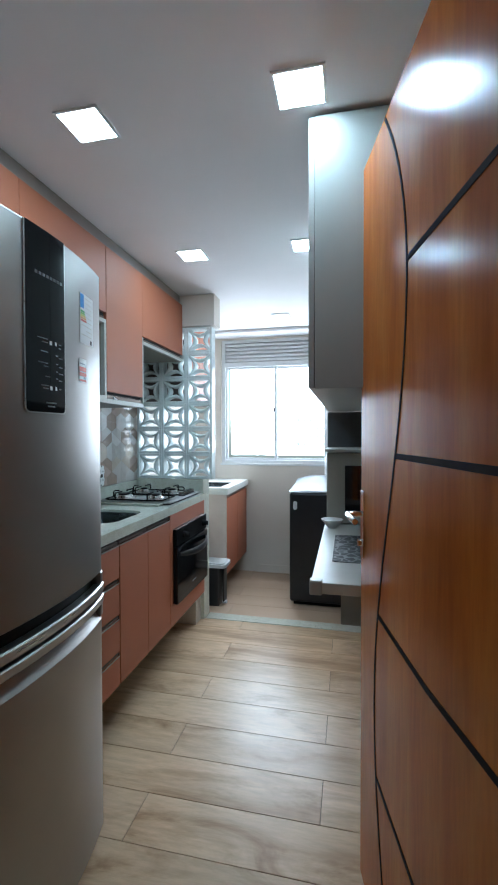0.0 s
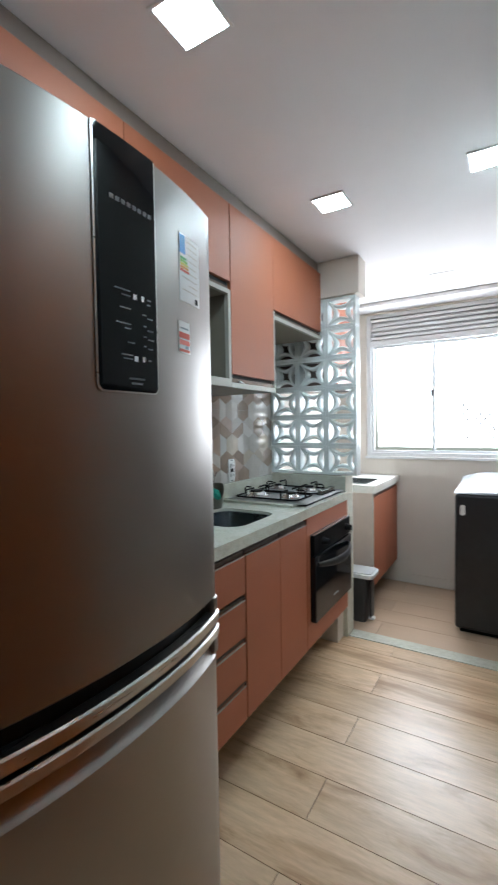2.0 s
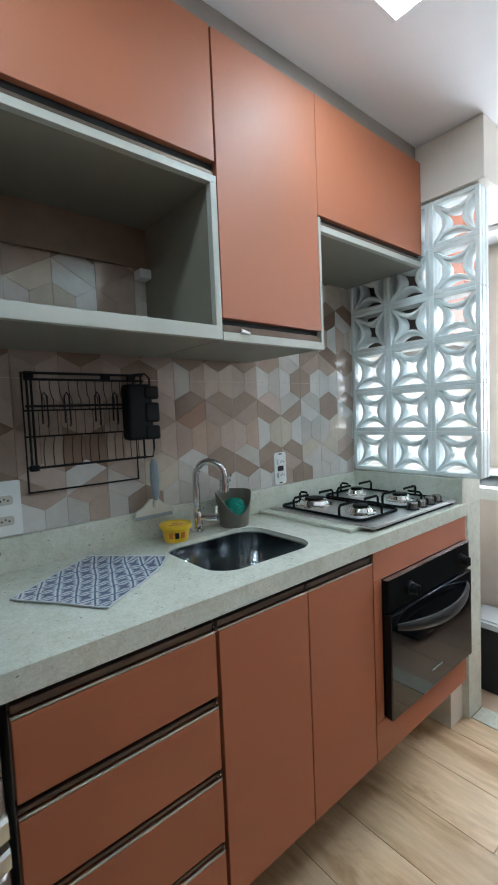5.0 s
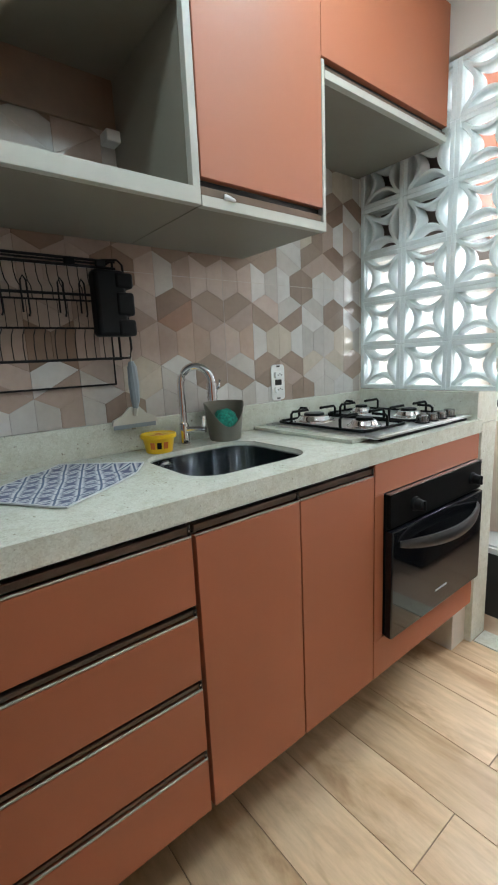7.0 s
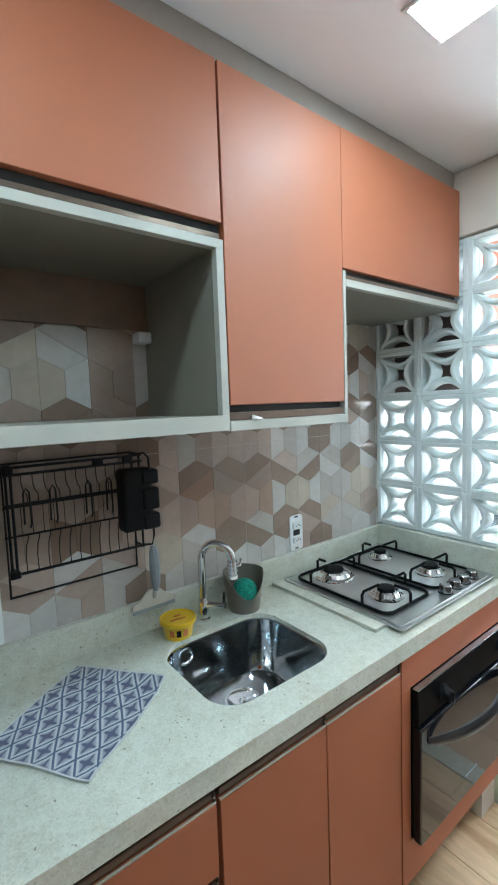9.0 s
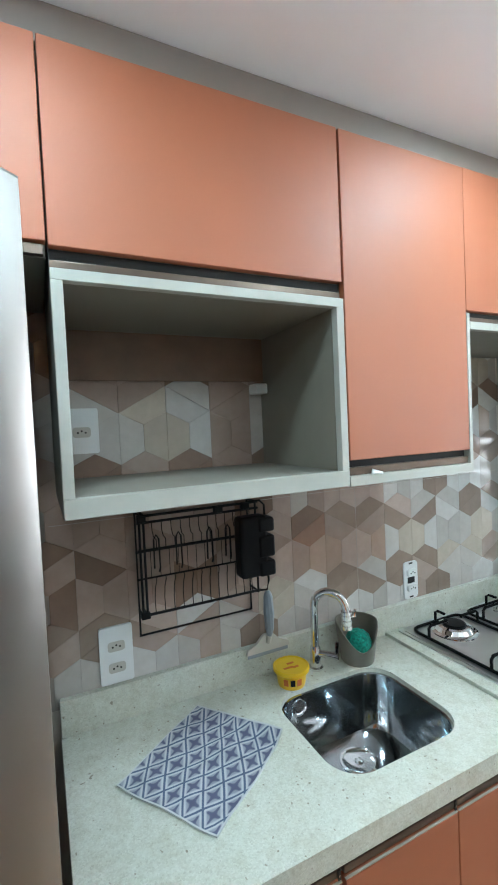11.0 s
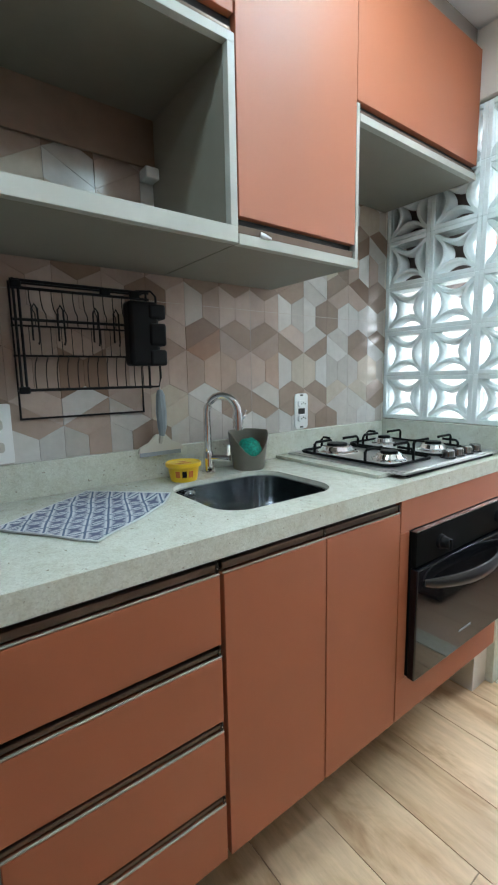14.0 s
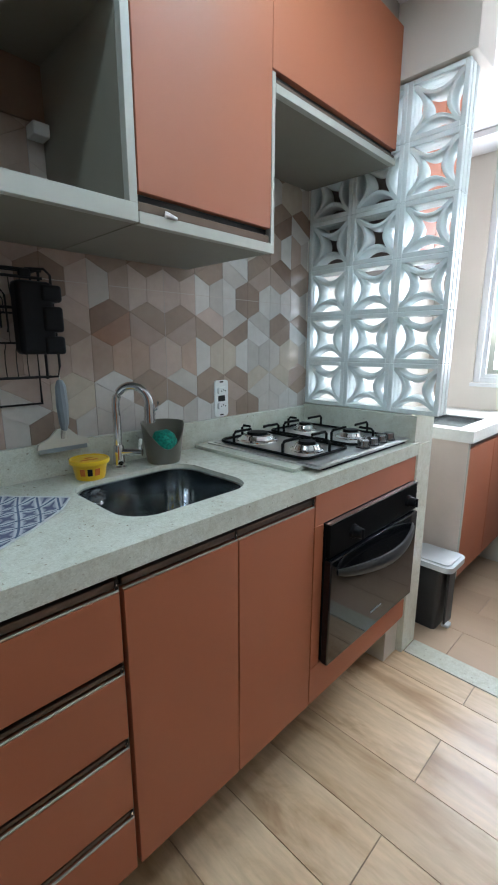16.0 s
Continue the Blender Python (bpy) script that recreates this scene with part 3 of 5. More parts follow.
def worktop_bm():
    """The top as a ring between its outline and the sink's rounded hole, with a rounded front edge."""
    bm = bmesh.new()
    hole = round_rect((SX0 + SX1) / 2, (SY0 + SY1) / 2, SX1 - SX0, SY1 - SY0, 0.075, 8)
    hx, hy_ = (SX0 + SX1) / 2, (SY0 + SY1) / 2
    X0, X1, YA, YB_ = WX + 0.002, CFX, CY0, 2.598

    def outer(p):
        dx, dy = p[0] - hx, p[1] - hy_
        k = min(((X1 - hx) / dx if dx > 0 else (X0 - hx) / dx) if abs(dx) > 1e-9 else 1e9, ((YB_ - hy_) / dy if dy > 0 else (YA - hy_) / dy) if abs(dy) > 1e-9 else 1e9)
        return (hx + dx * k, hy_ + dy * k)

    pts = list(hole)
    for c in ((X0, YA), (X1, YA), (X1, YB_), (X0, YB_)):
        a = math.atan2(c[1] - hy_, c[0] - hx)
        pts.append((hx + 0.2 * math.cos(a), hy_ + 0.2 * math.sin(a)))
    order = sorted(range(len(pts)), key=lambda i: math.atan2(pts[i][1] - hy_, pts[i][0] - hx))
    inner, outr = [], []
    for i in order:
        p = pts[i]
        if i < len(hole):
            q = p
        else:
            a = math.atan2(p[1] - hy_, p[0] - hx)
            q = min(hole, key=lambda h: abs(math.atan2(h[1] - hy_, h[0] - hx) - a))
            q = (q[0] + 1e-4 * math.cos(a + 1.57), q[1] + 1e-4 * math.sin(a + 1.57))
        inner.append(q)
        outr.append(outer(p))
    layers = []
    for z in (CT, CB):
        layers.append(([bm.verts.new((*p, z)) for p in inner], [bm.verts.new((*p, z)) for p in outr]))
    n = len(inner)
    for i in range(n):
        j = (i + 1) % n
        bm.faces.new((layers[0][0][i], layers[0][1][i], layers[0][1][j], layers[0][0][j]))
        bm.faces.new((layers[1][0][i], layers[1][0][j], layers[1][1][j], layers[1][1][i]))
        bm.faces.new((layers[0][1][i], layers[1][1][i], layers[1][1][j], layers[0][1][j]))
        bm.faces.new((layers[0][0][i], layers[0][0][j], layers[1][0][j], layers[1][0][i]))
    bmesh.ops.recalc_face_normals(bm, faces=bm.faces)
    return bm


top = empty("worktop", (-0.97, 2.4, CB), "pale green granite kitchen worktop with upstands and end panel", "worktop")
part("sink_slab", worktop_bm(), GRANITE, top)
part("cooktop_slab", boxes([(WX + 0.002, CFX, 2.598, CY1, CB, CT)]), GRANITE, top)
part("raised_strip", boxes([(WX + 0.022, CFX - 0.075, 2.586, 2.66, CT + 0.0005, CT + 0.0115)], 0.002), GRANITE, top)
part("back_upstand", box(WX + 0.001, WX + 0.021, CY0, CY1 - 0.001, CT - 0.001, 1.018, 0.002), GRANITE, top)
part("end_upstand", box(WX + 0.0215, CFX - 0.008, CY1 - 0.018, CY1 + 0.004, CT + 0.0005, 1.026, 0.002), GRANITE, top)
part("end_panel", boxes([(WX + 0.02, -0.772, 3.305, 3.424, 0.0, 0.90), (WX + 0.02, -0.772, CY1 + 0.005, 3.424, 0.901, 1.0245)], 0.002), GRANITE, top)
structure("wall_stub", boxes([(WX + 0.001, -0.80, CY1 + 0.006, 3.304, 0.0, 0.90)]), WALL_PAINT, "short cream wall behind the oven cabinet", "wall")

# ---- sink ----
sink = empty("sink", (-0.96, 2.28, 0.77), "polished steel undermount sink bowl with rounded corners", "sink")


def bowl_bm():
    bm = bmesh.new()
    cx, cy, w, h = (SX0 + SX1) / 2, (SY0 + SY1) / 2, SX1 - SX0 - 0.001, SY1 - SY0 - 0.001
    rings = []
    for inset, z, r in ((0.0, CT - 0.012, 0.0745), (0.004, CT - 0.014, 0.072), (0.007, 0.83, 0.071), (0.013, 0.79, 0.07), (0.022, 0.775, 0.065), (0.045, 0.767, 0.05), (0.11, 0.764, 0.03)):
        rings.append([bm.verts.new((*p, z)) for p in round_rect(cx, cy, w - 2 * inset, h - 2 * inset, r, 8)])
    for a, b in zip(rings, rings[1:]):
        for i in range(len(a)):
            j = (i + 1) % len(a)
            bm.faces.new((a[i], b[i], b[j], a[j]))
    bm.faces.new(rings[-1])
    bmesh.ops.recalc_face_normals(bm, faces=bm.faces)
    for f in bm.faces:
        f.normal_flip()
    return bm


bw = part("bowl", bowl_bm(), SINK_STEEL, sink)
part("drain", lathe([(0.048, 0.0), (0.048, 0.003), (0.042, 0.004), (0.036, 0.001), (0.012, 0.001), (0.010, 0.004), (0.004, 0.005)], (-1.015, 2.298, 0.7655), 28), CHROME, sink)

part("overflow", lathe([(0.022, 0.0), (0.022, 0.003), (0.016, 0.004), (0.014, 0.0015), (0.003, 0.0015)], (SX0 + 0.0048, 2.184, 0.888), 24, "X"), CHROME, sink)

# ---- tap ----
tap = empty("kitchen_tap", (-1.165, 2.30, CT), "chrome swan-neck kitchen tap with a side lever", "tap")
TX, TY = -1.178, 2.287
neck = [(TX, TY, CT + 0.02), (TX, TY, CT + 0.178)]
for i in range(1, 15):
    a = math.pi * i / 14 * 1.02
    r = 0.047
    neck.append((TX + (r - r * math.cos(a)) * 0.80, TY + (r - r * math.cos(a)) * 0.60, CT + 0.178 + r * 1.05 * math.sin(a)))
part("spout", tube(neck, 0.0112, 14), CHROME, tap)
ex, ey, ez = neck[-1]
part("aerator", tube([(ex, ey, ez + 0.004), (ex, ey, ez - 0.045)], 0.0145, 14), CHROME, tap)
for k in (0.006, 0.020, 0.034):
    part("spout_ring", tube([(ex, ey, ez - k), (ex, ey, ez - k - 0.004)], 0.0162, 14), CHROME, tap)
part("spout_knob", tube([(ex + 0.008, ey + 0.008, ez - 0.012), (ex + 0.016, ey + 0.014, ez - 0.006), (ex + 0.018, ey + 0.016, ez + 0.012)], 0.0042, 8), CHROME, tap)
part("base", lathe([(0.021, 0), (0.021, 0.006), (0.016, 0.009), (0.015, 0.06), (0.012, 0.066)], (TX, TY, CT), 24), CHROME, tap)
part("lever", tube([(TX, TY, CT + 0.045), (TX + 0.030, TY + 0.024, CT + 0.046), (TX + 0.052, TY + 0.042, CT + 0.046)], 0.010, 12), CHROME, tap)
part("lever_tip", tube([(TX + 0.048, TY + 0.038, CT + 0.05), (TX + 0.05, TY + 0.04, CT + 0.085)], 0.005, 8), CHROME, tap)

# ---- cooktop ----
KX0, KX1, KY0, KY1, KZ = -1.205, -0.748, 2.625, 3.165, CT + 0.0118
cook = empty("cooktop", ((KX0 + KX1) / 2, (KY0 + KY1) / 2, KZ), "stainless steel four-burner gas cooktop with black pan supports", "cooktop")
part("plate", slab(round_rect((KX0 + KX1) / 2, (KY0 + KY1) / 2, KX1 - KX0, KY1 - KY0, 0.006, 4), flat, KZ, KZ + 0.005), COOK_STEEL, cook)
part("underside", boxes([(KX0 + 0.02, KX1 - 0.012, 2.664, KY1 - 0.012, CT + 0.0002, KZ - 0.0002)]), BLACK_ENAMEL, cook)
part("plate_edge", slab(round_rect((KX0 + KX1) / 2, (KY0 + KY1) / 2, KX1 - KX0 - 0.022, KY1 - KY0 - 0.022, 0.012, 4), flat, KZ + 0.005, KZ + 0.0075), COOK_STEEL, cook)
kz = KZ + 0.0075
for x, y, r in ((-1.105, 2.765, 0.050), (-0.895, 2.765, 0.038), (-1.105, 3.03, 0.032), (-0.905, 3.03, 0.038)):
    b = part("burner", lathe([(r * 1.42, 0), (r * 1.40, 0.003), (r * 1.22, 0.006), (r * 1.15, 0.0065), (r * 0.98, 0.018), (r * 0.94, 0.0185), (r * 0.86, 0.0205)], (x, y, kz), 28), CHROME, cook)
    part("burner_cap", lathe([(r * 0.70, 0.0205), (r * 0.72, 0.024), (r * 0.66, 0.028), (r * 0.3, 0.0295)], (x, y, kz), 28), BLACK_ENAMEL, b)
for y0, y1 in ((2.655, 2.875), (2.905, 3.135)):
    g = part("pan_support", tube([(*p, kz + 0.004) for p in round_rect(-0.995, (y0 + y1) / 2, 0.365, y1 - y0, 0.03, 4)], 0.0046, 6, True), BLACK_ENAMEL, cook, "black wire pan support")
    ym = (y0 + y1) / 2
    for x in (-1.105, -0.90):
        for (ax, ay), (bx, by) in (((x, y0), (x, ym - 0.032)), ((x, y1), (x, ym + 0.032))):
            part("finger", tube([(ax, ay, kz + 0.004), (ax, ay, kz + 0.034), (ax, ay + (0.008 if ay < ym else -0.008), kz + 0.041), (bx, by, kz + 0.041), (bx, by, kz + 0.036)], 0.0046, 6), BLACK_ENAMEL, g)
    for xa, xb in ((-1.1775, -1.14), (-0.8125, -0.865)):
        part("finger", tube([(xa, ym, kz + 0.004), (xa, ym, kz + 0.034), (xa + (0.008 if xb > xa else -0.008), ym, kz + 0.041), (xb, ym, kz + 0.041)], 0.0046, 6), BLACK_ENAMEL, g)
for i in range(4):
    y = 2.915 + i * 0.056
    k = part("knob", lathe([(0.0215, 0), (0.0215, 0.004), (0.019, 0.005), (0.018, 0.022), (0.015, 0.025), (0.004, 0.0255)], (-0.788, y, kz), 22), KNOB_STEEL, cook, "satin metal knob")
    part("knob_ring", lathe([(0.0225, 0), (0.0225, 0.003), (0.019, 0.0035)], (-0.788, y, kz), 22), BLACK_PLASTIC, k)

# ---- wall cabinets ----
UX, UB = -0.885, -0.904   # front of the doors, front of the carcasses
UT = 2.236


def wall_unit(name, label, y0, y1, z0):
    return empty(name, (-1.07, (y0 + y1) / 2, z0), label, "cabinet")


structure("filler_strip", box(UB - 0.02, UB - 0.001, Y0 + 0.004, 3.188, UT + 0.002, CZ - 0.001, 0.001), FILLER, "grey filler strip between wall cabinets and ceiling", "trim")

u = wall_unit("fridge_top_cabinet", "terracotta wall cabinet over the refrigerator", 0.85, 1.63, 1.885)
part("body", boxes([(WX + 0.003, UB, 0.852, 1.636, 1.905, UT)]), CABINET_GREY, u)
for a, b in ((0.853, 1.237), (1.2405, 1.637)):
    part("cabinet_door", box(UB + 0.001, UX, a, b, 1.925, UT, 0.0015), TERRACOTTA, u)
part("grip_channel", box(UB + 0.0005, UX - 0.006, 0.853, 1.633, 1.906, 1.922, 0.001), GOLA, u)

NY0, NY1, NZ0, NZ1 = 1.640, 2.200, 1.495, 1.886
u = wall_unit("niche_cabinet", "terracotta wall cabinet with an open grey niche below", NY0, NY1, NZ0)
part("body", boxes([(WX + 0.003, UB, NY0, NY1, NZ1 + 0.004, UT)]), CABINET_GREY, u)
part("cabinet_door", box(UB + 0.001, UX, NY0 + 0.0, NY1 - 0.002, 1.920, UT, 0.0015), TERRACOTTA, u)
part("grip_channel", box(UB + 0.0035, UX - 0.010, NY0, NY1 - 0.001, NZ1 + 0.001, 1.901, 0.001), GOLA, u, "bronze grip profile")
# dark sheet over the carcass front, for the shade under the door
part("slot_shade", box(UB + 0.0005, UB + 0.003, NY0, NY1 - 0.001, NZ1 + 0.001, 1.919, 0), GAP_DARK, u)
t = 0.018
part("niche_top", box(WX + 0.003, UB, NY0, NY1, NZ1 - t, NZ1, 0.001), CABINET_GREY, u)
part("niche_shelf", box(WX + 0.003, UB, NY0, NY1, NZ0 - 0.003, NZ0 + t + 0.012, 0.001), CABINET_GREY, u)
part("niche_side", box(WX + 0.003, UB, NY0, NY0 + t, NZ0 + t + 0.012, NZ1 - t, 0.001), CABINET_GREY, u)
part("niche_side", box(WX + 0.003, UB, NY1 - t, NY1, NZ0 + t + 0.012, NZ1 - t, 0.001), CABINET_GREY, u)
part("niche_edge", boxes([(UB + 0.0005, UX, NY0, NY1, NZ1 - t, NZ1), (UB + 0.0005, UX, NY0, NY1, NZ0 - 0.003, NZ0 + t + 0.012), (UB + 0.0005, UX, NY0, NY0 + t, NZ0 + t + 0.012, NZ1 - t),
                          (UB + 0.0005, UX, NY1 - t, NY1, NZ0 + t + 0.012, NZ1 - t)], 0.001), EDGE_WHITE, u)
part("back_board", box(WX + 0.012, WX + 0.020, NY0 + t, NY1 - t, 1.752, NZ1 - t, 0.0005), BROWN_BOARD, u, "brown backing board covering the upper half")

TY0, TY1 = 2.202, 2.588
u = wall_unit("tall_wall_cabinet", "tall terracotta wall cabinet with one handleless door", TY0, TY1, 1.49)
part("body", boxes([(WX + 0.003, UB, TY0 + 0.001, TY1 - 0.001, 1.512, UT)]), CABINET_GREY, u)
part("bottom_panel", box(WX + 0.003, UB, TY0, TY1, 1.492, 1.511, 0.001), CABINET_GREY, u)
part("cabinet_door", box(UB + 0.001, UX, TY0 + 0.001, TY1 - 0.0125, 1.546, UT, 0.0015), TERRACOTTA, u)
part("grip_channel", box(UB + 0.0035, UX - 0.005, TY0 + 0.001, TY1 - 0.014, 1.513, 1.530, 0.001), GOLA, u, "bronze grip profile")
# shade below the tall door, as a dark sheet
part("slot_shade", box(UB + 0.0005, UB + 0.003, TY0 + 0.001, TY1 - 0.014, 1.513, 1.545, 0), GAP_DARK, u)
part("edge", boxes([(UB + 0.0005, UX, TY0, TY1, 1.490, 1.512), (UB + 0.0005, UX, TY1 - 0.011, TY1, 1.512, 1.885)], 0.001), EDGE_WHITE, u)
part("hinge_stop", tube([(UX - 0.002, 2.262, 1.517), (UX + 0.002, 2.27, 1.516), (UX + 0.002, 2.288, 1.513)], lambda f: 0.007 - 0.004 * f, 8), WHITE_PLASTIC, u)

u = wall_unit("hood_cabinet", "short terracotta wall cabinet over the cooktop", 2.59, 3.188, 1.845)
part("body", boxes([(WX + 0.003, UB, 2.5895, 3.187, 1.863, UT)]), CABINET_GREY, u)
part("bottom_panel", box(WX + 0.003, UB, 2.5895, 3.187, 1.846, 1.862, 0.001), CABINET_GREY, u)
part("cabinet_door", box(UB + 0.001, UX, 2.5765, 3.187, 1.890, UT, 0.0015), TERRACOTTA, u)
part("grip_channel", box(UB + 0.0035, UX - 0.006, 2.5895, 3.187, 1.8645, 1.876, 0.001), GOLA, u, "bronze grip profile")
# shade below the hood door, as a dark sheet
part("slot_shade", box(UB + 0.0005, UB + 0.003, 2.5895, 3.187, 1.8645, 1.889, 0), GAP_DARK, u)
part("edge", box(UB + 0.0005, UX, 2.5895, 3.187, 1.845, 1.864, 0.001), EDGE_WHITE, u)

# ---- refrigerator ----
FY0, FY1, FZ1 = 0.925, 1.607, 1.848
fr = empty("refrigerator", (-0.9, 1.27, 0.0), "two-door brushed steel refrigerator with a black display panel", "refrigerator")


def front_x(y):
    """The bowed front of the refrigerator's doors."""
    f = (y - FY0) / (FY1 - FY0) * 2 - 1
    return -0.502 - 0.050 * abs(f) ** 2.2


def bowed(y0, y1, z0, z1, depth, proud=0.0, steps=28, edge=0.012, xr=None):
    """A door panel that follows the bowed front, with rounded side edges."""
    bm = bmesh.new()
    cols = []
    for i in range(steps + 1):
        y = y0 + (y1 - y0) * i / steps
        d = min(y - y0, y1 - y)
        back = edge - math.sqrt(max(0, edge ** 2 - (edge - min(d, edge)) ** 2)) if edge else 0
        x = front_x(y) + proud - back
        col = [bm.verts.new((x - depth + back, y, z0)), bm.verts.new((x - 0.004, y, z0)), bm.verts.new((x, y, z0 + 0.004)),
               bm.verts.new((x, y, z1 - 0.004)), bm.verts.new((x - 0.004, y, z1)), bm.verts.new((x - depth + back, y, z1))]
        cols.append(col)
    for a, b in zip(cols, cols[1:]):
        for k in range(6):
            bm.faces.new((a[k], b[k], b[(k + 1) % 6], a[(k + 1) % 6]))
    bm.faces.new(cols[0])
    bm.faces.new(list(reversed(cols[-1])))
    bmesh.ops.recalc_face_normals(bm, faces=bm.faces)
    return bm


part("body", box(WX + 0.03, -0.625, FY0 + 0.004, FY1 - 0.004, 0.05, FZ1 - 0.01, 0.008), plain("grey_fridge_side", (0.11, 0.11, 0.11), 0.4), fr)
part("plinth", box(WX + 0.05, -0.60, FY0 + 0.02, FY1 - 0.02, 0.0, 0.05, 0.004), BLACK_PLASTIC, fr)
part("gasket", box(-0.6245, -0.6145, FY0 + 0.012, FY1 - 0.012, 0.09, FZ1 - 0.014, 0.002), BLACK_PLASTIC, fr)
up = part("upper_door", bowed(FY0, FY1, 0.895, FZ1, 0.055), FRIDGE_STEEL, fr)
low = part("lower_door", bowed(FY0, FY1, 0.062, 0.747, 0.055), FRIDGE_STEEL, fr)
part("grip_recess", bowed(FY0 + 0.004, FY1 - 0.004, 0.7475, 0.8945, 0.02, -0.03, 28, 0.0), BLACK_PLASTIC, fr)
for y0, y1 in ((FY0, FY0 + 0.034), (FY1 - 0.034, FY1)):
    part("door_end", bowed(y0, y1, 0.8555, 0.8945, 0.05, 0.0, 8, 0.010), FRIDGE_STEEL, up)
    part("door_end", bowed(y0, y1, 0.7475, 0.7895, 0.05, 0.0, 8, 0.010), FRIDGE_STEEL, low)


def sloped_grip(y0, y1, z0, z1, deep, steps=24):
    """The hollow under the lower handle: it falls back from the door's top edge."""
    bm = bmesh.new()
    cols = []
    for i in range(steps + 1):
        y = y0 + (y1 - y0) * i / steps
        x = front_x(y)
        cols.append([bm.verts.new(p) for p in ((x - 0.002, y, z0), (x - deep * 0.6, y, z0 + 0.012), (x - deep, y, z1), (x - deep - 0.012, y, z1), (x - deep - 0.012, y, z0))])
    for a, b in zip(cols, cols[1:]):
        for k in range(5):
            bm.faces.new((a[k], b[k], b[(k + 1) % 5], a[(k + 1) % 5]))
    bm.faces.new(cols[0])
    bm.faces.new(list(reversed(cols[-1])))
    bmesh.ops.recalc_face_normals(bm, faces=bm.faces)
    return bm


part("grip_hollow", sloped_grip(FY0 + 0.034, FY1 - 0.034, 0.7472, 0.789, 0.026), FRIDGE_STEEL, low, "sloping metal finger hollow")
part("handle_bar", bowed(FY0 - 0.001, FY1 + 0.001, 0.826, 0.855, 0.03, 0.004, 28, 0.003), HANDLE_STEEL, up, "curved aluminium handle bar")
part("handle_bar", bowed(FY0 - 0.001, FY1 + 0.001, 0.790, 0.816, 0.03, 0.004, 28, 0.003), HANDLE_STEEL, low, "curved aluminium handle bar")


def on_front(y, z, t):
    return (front_x(y) + t, y, z)


def curved_plate(y0, y1, z0, z1, r, t0, t1):
    """A thin plate lying on the bowed front; its lower corners are rounded."""
    n = 10
    rows = []
    bends = [r * (1 - math.cos(math.pi / 2 * i / 6)) for i in range(6)] if r > 0.001 else []
    for y in sorted([y0 + b for b in bends] + [y1 - b for b in bends] + [y0 + (y1 - y0) * i / n for i in range(n + 1) if not bends or r <= (y1 - y0) * i / n <= y1 - y0 - r]):
        d = min(y - y0, y1 - y)
        cut = r - math.sqrt(max(0, r * r - (r - d) ** 2)) if d < r else 0
        rows.append((y, z0 + cut))
    bm = bmesh.new()
    a = [[bm.verts.new(on_front(y, zz, t)) for zz, t in ((zb, t0), (zb, t1), (z1, t1), (z1, t0))] for y, zb in rows]
    for p, q in zip(a, a[1:]):
        for k in range(4):
            bm.faces.new((p[k], q[k], q[(k + 1) % 4], p[(k + 1) % 4]))
    bm.faces.new(a[0])
    bm.faces.new(list(reversed(a[-1])))
    bmesh.ops.recalc_face_normals(bm, faces=bm.faces)
    return bm


PY0, PY1, PZ0 = 1.198, 1.342, 1.396
pan = part("display_panel", curved_plate(PY0, PY1, PZ0, FZ1 - 0.002, 0.012, 0.0004, 0.004), PANEL_GLASS, up, "black glass display panel")
part("panel_trim", curved_plate(PY0 - 0.004, PY1 + 0.004, PZ0 - 0.003, FZ1 - 0.003, 0.014, 0.0003, 0.003), HANDLE_STEEL, up)
PRINT = plain("pale_grey_print", (0.15, 0.165, 0.175), 0.5)


def front_bar(y0, y1, z0, z1, material, parent, name="print", t0=0.0042, t1=0.0047):
    return part(name, curved_plate(y0, y1, z0, z1, 0.0001, t0, t1), material, parent)


for k in range(8):
    front_bar(1.228 + 0.0135 * k, 1.2375 + 0.0135 * k, 1.730, 1.738, PRINT, pan, "logo_bar")
for k, (z, y0, y1) in enumerate(((1.577, 1.234, 1.272), (1.568, 1.25, 1.272), (1.545, 1.246, 1.272), (1.517, 1.237, 1.272), (1.509, 1.256, 1.272), (1.484, 1.262, 1.280), (1.461, 1.247, 1.275), (1.454, 1.252, 1.275))):
    front_bar(y0, y1, z, z + 0.0026, PRINT, pan)
for k, (z, y0, y1) in enumerate(((1.541, 1.302, 1.312), (1.536, 1.315, 1.33), (1.520, 1.304, 1.312), (1.513, 1.315, 1.331), (1.50, 1.304, 1.311), (1.496, 1.315, 1.333), (1.482, 1.304, 1.311), (1.478, 1.315, 1.328), (1.456, 1.315, 1.324), (1.562, 1.315, 1.324), (1.571, 1.315, 1.326))):
    front_bar(y0, y1, z, z + 0.003, PRINT, pan)
LIT = plain("white_icon", (0.85, 0.88, 0.9), 0.4)
for z in (1.566, 1.452):
    front_bar(1.279, 1.288, z, z + 0.010, LIT, pan, "icon")
    front_bar(1.300, 1.307, z + 0.001, z + 0.011, LIT, pan, "icon")
for z, y0, y1 in ((1.418, 1.264, 1.304), (1.409, 1.270, 1.298)):
    front_bar(y0, y1, z, z + 0.004, PRINT, pan)

PAPER = plain("white_label_paper", (0.72, 0.74, 0.74), 0.3, var=0.03)
BLUE = plain("blue_label_print", (0.02, 0.22, 0.62), 0.35)


def sticker(name, label, y0, y1, z0, z1):
    return tagged(obj(name, curved_plate(y0, y1, z0, z1, 0.0001, 0.0004, 0.001), PAPER), label, "sticker")


